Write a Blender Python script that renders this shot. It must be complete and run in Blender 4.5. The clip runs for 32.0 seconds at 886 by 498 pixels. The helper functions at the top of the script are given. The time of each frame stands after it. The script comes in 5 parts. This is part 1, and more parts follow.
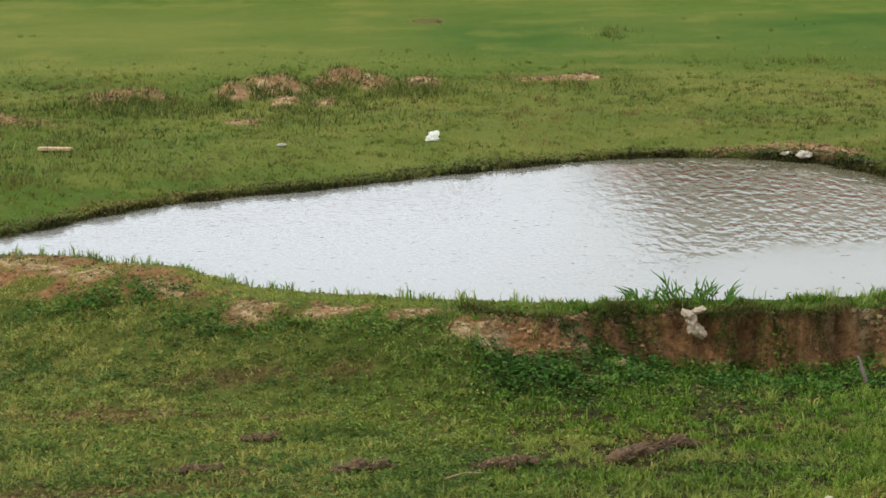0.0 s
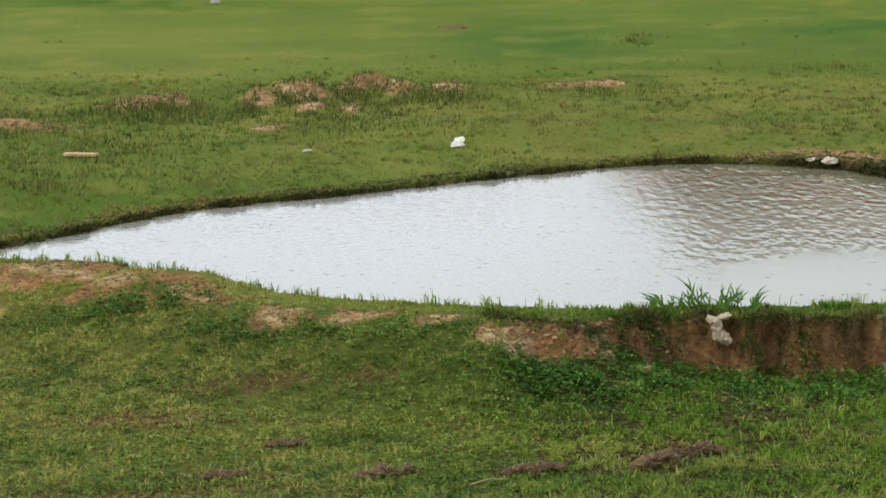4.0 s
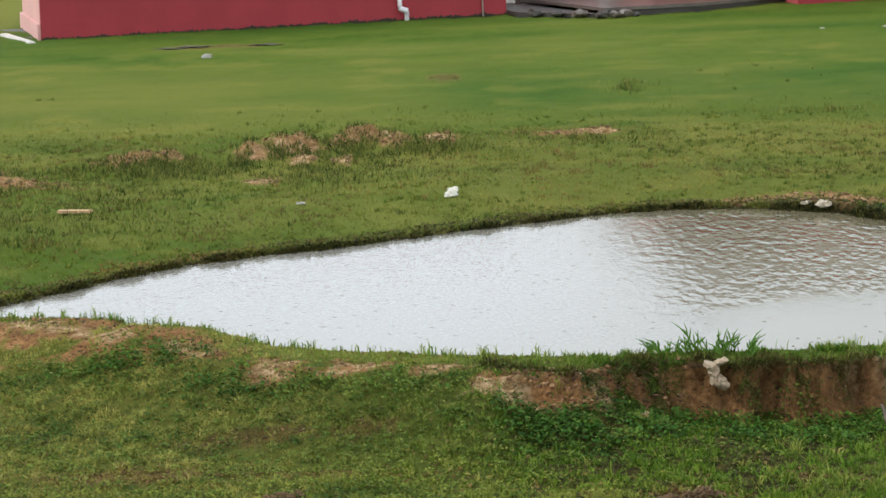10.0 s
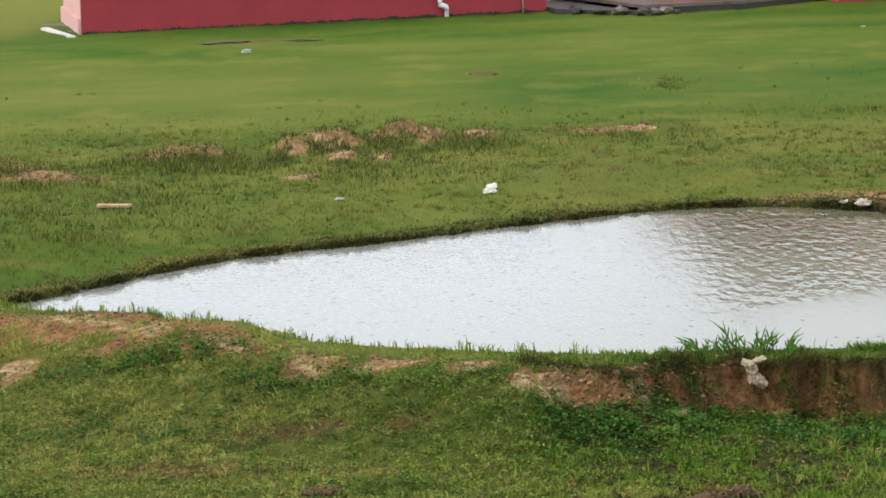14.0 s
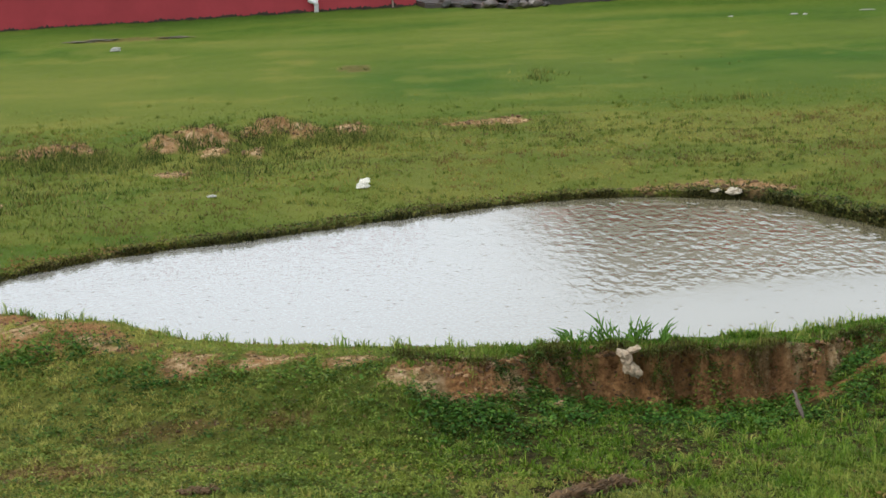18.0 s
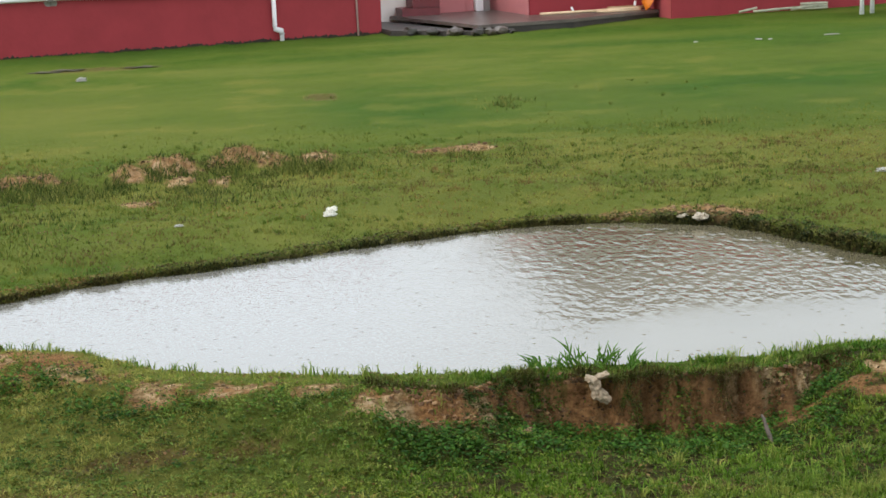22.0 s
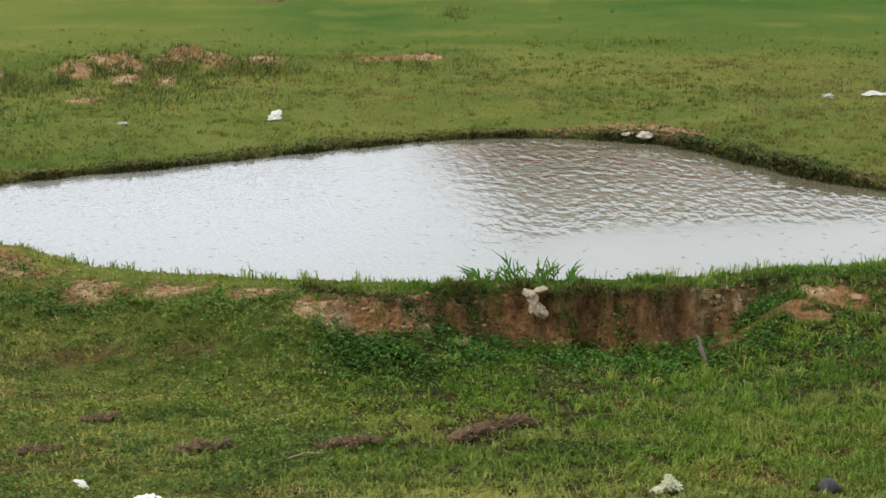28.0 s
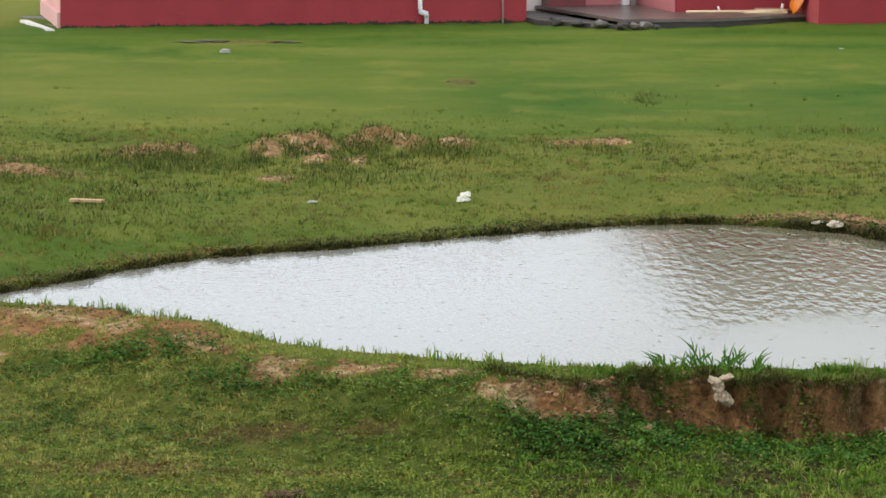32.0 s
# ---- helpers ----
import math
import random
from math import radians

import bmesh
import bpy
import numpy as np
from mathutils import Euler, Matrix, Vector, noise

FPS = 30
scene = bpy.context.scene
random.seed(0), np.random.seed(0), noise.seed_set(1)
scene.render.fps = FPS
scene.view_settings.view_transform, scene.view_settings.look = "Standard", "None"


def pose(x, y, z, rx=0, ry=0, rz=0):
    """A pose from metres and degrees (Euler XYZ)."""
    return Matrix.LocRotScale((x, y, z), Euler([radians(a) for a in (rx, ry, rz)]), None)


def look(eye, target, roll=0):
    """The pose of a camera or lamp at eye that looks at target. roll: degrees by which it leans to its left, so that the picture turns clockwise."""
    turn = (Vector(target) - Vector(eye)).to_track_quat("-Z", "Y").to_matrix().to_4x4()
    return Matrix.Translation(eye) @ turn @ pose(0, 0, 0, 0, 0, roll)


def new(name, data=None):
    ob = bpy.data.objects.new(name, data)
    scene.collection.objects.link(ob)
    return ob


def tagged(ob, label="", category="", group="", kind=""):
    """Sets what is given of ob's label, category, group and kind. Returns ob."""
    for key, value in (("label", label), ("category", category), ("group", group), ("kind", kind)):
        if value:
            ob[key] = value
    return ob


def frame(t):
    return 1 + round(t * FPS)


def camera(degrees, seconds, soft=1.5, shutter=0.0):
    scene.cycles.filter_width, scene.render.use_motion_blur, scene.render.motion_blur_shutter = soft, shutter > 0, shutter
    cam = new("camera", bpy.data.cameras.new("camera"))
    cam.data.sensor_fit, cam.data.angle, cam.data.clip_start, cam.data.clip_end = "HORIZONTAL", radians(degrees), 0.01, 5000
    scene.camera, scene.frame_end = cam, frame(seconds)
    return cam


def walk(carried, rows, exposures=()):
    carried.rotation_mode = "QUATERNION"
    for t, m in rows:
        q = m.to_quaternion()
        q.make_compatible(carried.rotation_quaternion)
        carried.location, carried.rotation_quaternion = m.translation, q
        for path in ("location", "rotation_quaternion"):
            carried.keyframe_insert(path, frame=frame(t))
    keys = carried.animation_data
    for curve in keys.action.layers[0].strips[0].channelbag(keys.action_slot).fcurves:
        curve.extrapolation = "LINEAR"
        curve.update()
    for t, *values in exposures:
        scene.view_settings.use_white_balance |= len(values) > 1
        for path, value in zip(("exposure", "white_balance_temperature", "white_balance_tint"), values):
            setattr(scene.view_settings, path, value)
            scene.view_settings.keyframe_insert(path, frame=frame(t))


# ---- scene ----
# The camera stands on one spot, 4 m above the pond's bank, and only turns.
cam = camera(20.0, 32.0, soft=1.6)
EYE = 4.0
# seconds, yaw, pitch, roll
ROWS = [
    (0.0, -0.42, -10.60, -0.36), (0.5, -0.04, -10.54, -0.48), (1.0, -0.14, -10.72, -0.43),
    (1.5, -0.25, -10.69, -0.39), (2.0, -0.08, -10.51, -0.39), (2.5, 0.17, -10.53, -0.60),
    (3.0, -0.08, -10.76, -0.44), (3.5, 0.10, -10.50, -0.37), (5.5, 0.34, -10.43, -0.52),
    (6.0, 0.91, -10.50, -0.60), (6.5, 1.31, -10.72, -0.50), (7.0, 1.67, -10.48, -0.45),
    (7.5, 2.01, -9.84, -0.71), (8.0, 1.92, -9.94, -0.76), (8.5, 1.20, -9.87, -0.70),
    (9.0, 0.85, -9.71, -0.88), (9.5, 0.54, -9.51, -1.19), (10.0, 0.03, -9.32, -1.46),
    (10.5, -0.43, -8.84, -1.65), (11.0, -0.45, -7.91, -1.88), (11.5, 0.00, -6.80, -1.90),
    (12.0, 0.32, -7.31, -1.66), (12.5, 0.48, -7.64, -1.71), (13.0, 0.88, -8.46, -1.59),
    (13.5, 1.04, -9.38, -1.26), (15.5, -0.22, -9.40, -1.60), (16.0, -1.04, -9.51, -1.70),
    (16.5, -1.62, -9.25, -1.84), (17.0, -1.79, -9.53, -1.88), (17.5, -2.08, -9.68, -1.94),
    (18.0, -1.99, -9.58, -1.76), (18.5, -1.81, -9.16, -2.05), (19.0, -2.04, -9.23, -2.05),
    (19.5, -2.86, -9.31, -1.80), (20.0, -2.67, -9.05, -1.97), (20.5, -2.48, -9.24, -1.91),
    (21.0, -2.86, -9.40, -1.86), (21.5, -2.89, -9.42, -1.75), (22.0, -2.76, -8.98, -2.12),
    (22.5, -2.92, -9.22, -2.18), (23.0, -3.67, -9.43, -1.87), (23.5, -4.59, -9.45, -1.46),
    (24.0, -4.99, -9.45, -1.40), (24.5, -5.62, -9.35, -1.36), (26.5, -6.21, -10.35, -0.39),
    (27.0, -5.25, -10.79, 0.22), (27.5, -4.68, -10.65, 0.20), (28.0, -4.08, -11.06, 0.41),
    (28.5, -2.87, -11.43, 0.44), (29.0, -1.91, -10.52, 0.72), (29.5, -1.23, -9.21, 0.99),
    (30.0, -1.10, -8.07, 0.96), (30.5, -1.37, -7.98, 0.99), (31.0, -1.08, -8.04, 0.95),
    (31.5, -0.26, -8.71, 0.98), (32.0, 0.26, -9.22, 0.93),
]
walk(cam, [(t, pose(0, 0, EYE, 90 + pitch, 0, yaw) @ pose(0, 0, 0, 0, 0, roll)) for t, yaw, pitch, roll in ROWS],
     exposures=[(0.0, 0.0), (11.1, 0.0), (11.9, 0.13), (13.3, 0.13), (15.5, 0.0), (32.0, 0.0)])

# ---- world and light: an overcast, rainy day ----
world = bpy.data.worlds.new("overcast_sky")
scene.world = world
world.use_nodes = True
wn, wl = world.node_tree.nodes, world.node_tree.links
wn.clear()
sky = wn.new("ShaderNodeTexSky")
sky.sky_type, sky.sun_disc = "NISHITA", False
sky.sun_elevation, sky.sun_rotation = radians(41), radians(282)
sky.air_density, sky.dust_density, sky.ozone_density = 1.0, 6.0, 1.0
sky_bg = wn.new("ShaderNodeBackground")
sky_bg.inputs["Strength"].default_value = 0.05
wl.new(sky.outputs[0], sky_bg.inputs["Color"])
cloud_bg = wn.new("ShaderNodeBackground")
cloud_co = wn.new("ShaderNodeTexCoord")
cloud_sep = wn.new("ShaderNodeSeparateXYZ")
wl.new(cloud_co.outputs["Generated"], cloud_sep.inputs[0])
cloud_ramp = wn.new("ShaderNodeValToRGB")
cloud_ramp.color_ramp.elements[0].position, cloud_ramp.color_ramp.elements[0].color = 0.0, (0.85, 0.925, 1.0, 1)
cloud_ramp.color_ramp.elements[1].position, cloud_ramp.color_ramp.elements[1].color = 1.0, (0.72, 0.785, 0.87, 1)
wl.new(cloud_sep.outputs["Z"], cloud_ramp.inputs[0])
wl.new(cloud_ramp.outputs[0], cloud_bg.inputs["Color"])
cloud_bg.inputs["Strength"].default_value = 2.15
both = wn.new("ShaderNodeMixShader")
both.inputs[0].default_value = 0.8
wout = wn.new("ShaderNodeOutputWorld")
wl.new(sky_bg.outputs[0], both.inputs[1])
wl.new(cloud_bg.outputs[0], both.inputs[2])
wl.new(both.outputs[0], wout.inputs["Surface"])
sun = new("sun", bpy.data.lights.new("sun", "SUN"))
sun.data.energy, sun.data.angle, sun.data.color = 1.6, radians(25), (1.0, 0.96, 0.9)
sun.matrix_world = look((-34, 23, 30), (0, 30, 0))

# ---- helpers of this scene ----
def vnoise(x, y, seed):
    """Smooth value noise, 0 to 1, on arrays."""
    table = np.random.RandomState(seed).rand(256, 256)
    x0, y0 = np.floor(x).astype(int), np.floor(y).astype(int)
    fx, fy = x - x0, y - y0
    fx, fy = fx * fx * (3 - 2 * fx), fy * fy * (3 - 2 * fy)
    a, b = x0 & 255, (x0 + 1) & 255
    c, d = y0 & 255, (y0 + 1) & 255
    return (table[a, c] * (1 - fx) + table[b, c] * fx) * (1 - fy) + (table[a, d] * (1 - fx) + table[b, d] * fx) * fy


def fbm(x, y, seed, octaves=3):
    total, amp, norm = 0.0, 1.0, 0.0
    for k in range(octaves):
        total = total + amp * vnoise(x * 2 ** k + 17.3 * k, y * 2 ** k - 9.1 * k, seed + k)
        norm += amp
        amp *= 0.5
    return total / norm


def step01(a, b, v):
    t = np.clip((v - a) / (b - a), 0, 1)
    return t * t * (3 - 2 * t)


def mesh_from(name, verts, faces):
    """A mesh from arrays: verts (n, 3), faces (m, 3 or 4)."""
    me = bpy.data.meshes.new(name)
    m, k = faces.shape
    me.vertices.add(len(verts))
    me.vertices.foreach_set("co", np.ascontiguousarray(verts, dtype=np.float32).ravel())
    me.loops.add(m * k)
    me.loops.foreach_set("vertex_index", np.ascontiguousarray(faces, dtype=np.int32).ravel())
    me.polygons.add(m)
    me.polygons.foreach_set("loop_start", np.arange(0, m * k, k, dtype=np.int32))
    me.update(calc_edges=True)
    return me


def part(name, bm, material, parent, label=""):
    me = bpy.data.meshes.new(name)
    bm.to_mesh(me)
    bm.free()
    me.materials.append(material)
    ob = new(name, me)
    ob.parent = parent
    if label:
        tagged(ob, label)
    return ob


def thing(name, label, category, m=None, kind="", group=""):
    ob = tagged(new(name), label, category, group, kind)
    ob.empty_display_size = 0.1
    if m is not None:
        ob.matrix_world = m
    return ob


def box(x0, x1, y0, y1, z0, z1, bevel=0.0, bm=None):
    bm = bm or bmesh.new()
    made = bmesh.ops.create_cube(bm, size=1.0)["verts"]
    for v in made:
        v.co = Vector(((x0 + x1) / 2 + v.co.x * (x1 - x0), (y0 + y1) / 2 + v.co.y * (y1 - y0), (z0 + z1) / 2 + v.co.z * (z1 - z0)))
    if bevel:
        edges = list({e for v in made for e in v.link_edges})
        bmesh.ops.bevel(bm, geom=edges, offset=bevel, segments=2, affect="EDGES")
    return bm


def tube(points, radius, sides=12, bm=None):
    """A round tube along points, with its ends closed."""
    bm = bm or bmesh.new()
    pts = [Vector(p) for p in points]
    rings = []
    for i, p in enumerate(pts):
        d = (pts[min(i + 1, len(pts) - 1)] - pts[max(i - 1, 0)]).normalized()
        side = d.cross(Vector((0, 0, 1)) if abs(d.z) < 0.9 else Vector((0, 1, 0))).normalized()
        up = side.cross(d)
        r = radius[i] if isinstance(radius, (list, tuple)) else radius
        rings.append([bm.verts.new(p + r * (math.cos(a) * side + math.sin(a) * up)) for a in [2 * math.pi * k / sides for k in range(sides)]])
    for a, b in zip(rings, rings[1:]):
        for k in range(sides):
            bm.faces.new((a[k], a[(k + 1) % sides], b[(k + 1) % sides], b[k])).smooth = True
    bm.faces.new(rings[0][::-1])
    bm.faces.new(rings[-1])
    return bm


def lump(size, seed, rough=0.25, level=3, flat=0.0, bm=None):
    """A knobbly closed lump of the given half sizes, for stones, clods and crumpled things."""
    bm = bm or bmesh.new()
    made = bmesh.ops.create_icosphere(bm, subdivisions=level, radius=1.0)["verts"]
    for v in made:
        n = v.co.copy()
        d = 1 + rough * (noise.noise(n * 1.7 + Vector((seed, 0, 0))) + 0.6 * noise.noise(n * 4.1 + Vector((0, seed, 0))) + 0.3 * noise.noise(n * 9 + Vector((0, 0, seed))))
        v.co = Vector((n.x * d * size[0], n.y * d * size[1], max(n.z * d, -1 + flat) * size[2]))
    return bm


# ---- materials ----
def material(name):
    m = bpy.data.materials.new(name)
    m.use_nodes = True
    n, l = m.node_tree.nodes, m.node_tree.links
    return m, n, l, n["Principled BSDF"]


def ramp(n, stops):
    r = n.new("ShaderNodeValToRGB")
    while len(r.color_ramp.elements) < len(stops):
        r.color_ramp.elements.new(0.5)
    for el, (p, c) in zip(r.color_ramp.elements, stops):
        el.position, el.color = p, (*c, 1)
    return r


def noise_node(n, l, coord, scale, detail=4.0, rough=0.55, stretch=(1, 1, 1)):
    mp = n.new("ShaderNodeMapping")
    mp.inputs["Scale"].default_value = stretch
    l.new(coord, mp.inputs["Vector"])
    t = n.new("ShaderNodeTexNoise")
    t.inputs["Scale"].default_value, t.inputs["Detail"].default_value, t.inputs["Roughness"].default_value = scale, detail, rough
    l.new(mp.outputs[0], t.inputs["Vector"])
    return t.outputs["Fac"]


def mix(n, l, fac, a, b, blend="MIX"):
    m = n.new("ShaderNodeMix")
    m.data_type, m.blend_type = "RGBA", blend
    for key, v in ((0, fac), (6, a), (7, b)):
        if isinstance(v, (int, float)):
            m.inputs[key].default_value = v
        elif isinstance(v, tuple):
            m.inputs[key].default_value = (*v, 1)
        else:
            l.new(v, m.inputs[key])
    return m.outputs[2]


def bump(n, l, bsdf, height, strength, distance):
    b = n.new("ShaderNodeBump")
    b.inputs["Strength"].default_value, b.inputs["Distance"].default_value = strength, distance
    l.new(height, b.inputs["Height"])
    l.new(b.outputs[0], bsdf.inputs["Normal"])
    return b


def plain(name, color, rough=0.6, vary=0.15, scale=6.0, bumpy=0.15, dirt=None, metal=0.0, fine=60.0):
    """A paint or solid stuff with blotches, grain and, if given, a dirt colour in patches."""
    m, n, l, b = material(name)
    co = n.new("ShaderNodeTexCoord").outputs["Object"]
    big = noise_node(n, l, co, scale, 5, 0.6)
    small = noise_node(n, l, co, fine, 3, 0.6)
    lo = tuple(c * (1 - vary) for c in color)
    hi = tuple(min(1, c * (1 + vary)) for c in color)
    r = ramp(n, [(0.3, lo), (0.7, hi)])
    l.new(big, r.inputs[0])
    col = mix(n, l, 0.25, r.outputs[0], mix(n, l, small, lo, hi))
    if dirt:
        d = ramp(n, [(0.55, (0, 0, 0)), (0.75, (1, 1, 1))])
        l.new(noise_node(n, l, co, scale * 0.6, 6, 0.65), d.inputs[0])
        col = mix(n, l, d.outputs[0], col, dirt)
    l.new(col, b.inputs["Base Color"])
    b.inputs["Roughness"].default_value, b.inputs["Metallic"].default_value = rough, metal
    bump(n, l, b, small, bumpy, 0.01)
    return m


def ground_material():
    m, n, l, b = material("ground_grass_and_soil")
    co = n.new("ShaderNodeTexCoord").outputs["Object"]
    soil = n.new("ShaderNodeAttribute")
    soil.attribute_name = "soil"
    dry = n.new("ShaderNodeAttribute")
    dry.attribute_name = "dry"
    cover = n.new("ShaderNodeAttribute")
    cover.attribute_name = "cover"
    # lawn
    g1 = ramp(n, [(0.31, (0.031, 0.077, 0.009)), (0.44, (0.070, 0.126, 0.014)), (0.55, (0.112, 0.149, 0.021)), (0.67, (0.170, 0.188, 0.037))])
    l.new(noise_node(n, l, co, 0.35, 5, 0.6, (0.5, 1, 1)), g1.inputs[0])
    g2 = ramp(n, [(0.3, (0.052, 0.101, 0.012)), (0.7, (0.127, 0.177, 0.029))])
    l.new(noise_node(n, l, co, 5, 6, 0.7), g2.inputs[0])
    lawn = mix(n, l, 0.4, g1.outputs[0], g2.outputs[0])
    lush = n.new("ShaderNodeAttribute")
    lush.attribute_name = "lush"
    lawn = mix(n, l, lush.outputs["Fac"], lawn, mix(n, l, noise_node(n, l, co, 2.5, 5, 0.65, (0.5, 1, 1)), (0.024, 0.070, 0.010), (0.070, 0.145, 0.020)))
    lawn = mix(n, l, dry.outputs["Fac"], lawn, mix(n, l, noise_node(n, l, co, 9, 4, 0.7), (0.136, 0.152, 0.024), (0.222, 0.222, 0.048)))
    # brown of dead grass, darkened for the shade between the blades
    shaded_thatch = ramp(n, [(0.35, (0.010, 0.010, 0.003)), (0.65, (0.085, 0.072, 0.022))])
    l.new(noise_node(n, l, co, 11, 5, 0.7), shaded_thatch.inputs[0])
    lawn = mix(n, l, cover.outputs["Fac"], lawn, shaded_thatch.outputs[0])
    # soil: dark reddish earth, mid brown where crumbled, pale tan where the subsoil shows
    pale = n.new("ShaderNodeAttribute")
    pale.attribute_name = "pale"
    s1 = ramp(n, [(0.32, (0.050, 0.026, 0.011)), (0.46, (0.205, 0.100, 0.038)), (0.58, (0.370, 0.198, 0.082)), (0.72, (0.52, 0.335, 0.170))])
    l.new(noise_node(n, l, co, 5.0, 9, 0.75), s1.inputs[0])
    s2 = ramp(n, [(0.36, (0.030, 0.015, 0.006)), (0.62, (0.45, 0.232, 0.100))])
    l.new(noise_node(n, l, co, 24, 5, 0.75), s2.inputs[0])
    earth = mix(n, l, 0.45, s1.outputs[0], s2.outputs[0])
    s3 = ramp(n, [(0.36, (0.095, 0.057, 0.022)), (0.48, (0.34, 0.222, 0.104)), (0.66, (0.72, 0.52, 0.32))])
    l.new(noise_node(n, l, co, 9, 7, 0.75), s3.inputs[0])
    earth = mix(n, l, pale.outputs["Fac"], earth, s3.outputs[0])
    # this darkens the earth: wet mud at the rim, painted shade on the bank
    wet = n.new("ShaderNodeAttribute")
    wet.attribute_name = "wet"
    earth = mix(n, l, wet.outputs["Fac"], earth, mix(n, l, noise_node(n, l, co, 16, 5, 0.7), (0.016, 0.010, 0.006), (0.070, 0.038, 0.020)))
    l.new(mix(n, l, soil.outputs["Fac"], lawn, earth), b.inputs["Base Color"])
    b.inputs["Roughness"].default_value = 0.85
    b.inputs["Specular IOR Level"].default_value = 0.04
    bump(n, l, b, noise_node(n, l, co, 18, 7, 0.75), 0.9, 0.06)
    return m


def blade_material(name, dark, mid, light, scale=1.3):
    """Living leaves: colour varies from blade to blade and from patch to patch; light shines through."""
    m, n, l, b = material(name)
    co = n.new("ShaderNodeTexCoord").outputs["Object"]
    geo = n.new("ShaderNodeNewGeometry")
    r = ramp(n, [(0.0, dark), (0.5, mid), (1.0, light)])
    mm = n.new("ShaderNodeMath")
    mm.operation = "MULTIPLY_ADD"
    mm.inputs[1].default_value, mm.inputs[2].default_value = 0.6, -0.05
    l.new(geo.outputs["Random Per Island"], mm.inputs[0])
    ad = n.new("ShaderNodeMath")
    ad.operation = "MULTIPLY_ADD"
    ad.inputs[1].default_value = 0.55
    l.new(noise_node(n, l, co, scale, 4, 0.6, (0.6, 1, 1)), ad.inputs[0])
    l.new(mm.outputs[0], ad.inputs[2])
    l.new(ad.outputs[0], r.inputs[0])
    wide = ramp(n, [(0.36, (0.52, 0.70, 0.65)), (0.5, (1.0, 1.0, 1.0)), (0.64, (1.40, 1.2, 1.1))])
    l.new(noise_node(n, l, co, 0.55, 4, 0.65, (0.6, 1, 1)), wide.inputs[0])
    dry = n.new("ShaderNodeAttribute")
    dry.attribute_name = "dry"
    col = mix(n, l, dry.outputs["Fac"], mix(n, l, 1.0, r.outputs[0], wide.outputs[0], "MULTIPLY"), (0.370, 0.335, 0.086))
    l.new(col, b.inputs["Base Color"])
    b.inputs["Roughness"].default_value = 0.55
    b.inputs["Specular IOR Level"].default_value = 0.07
    tr = n.new("ShaderNodeBsdfTranslucent")
    l.new(col, tr.inputs["Color"])
    ms = n.new("ShaderNodeMixShader")
    ms.inputs[0].default_value = 0.18
    l.new(b.outputs[0], ms.inputs[1])
    l.new(tr.outputs[0], ms.inputs[2])
    l.new(ms.outputs[0], n["Material Output"].inputs["Surface"])
    return m


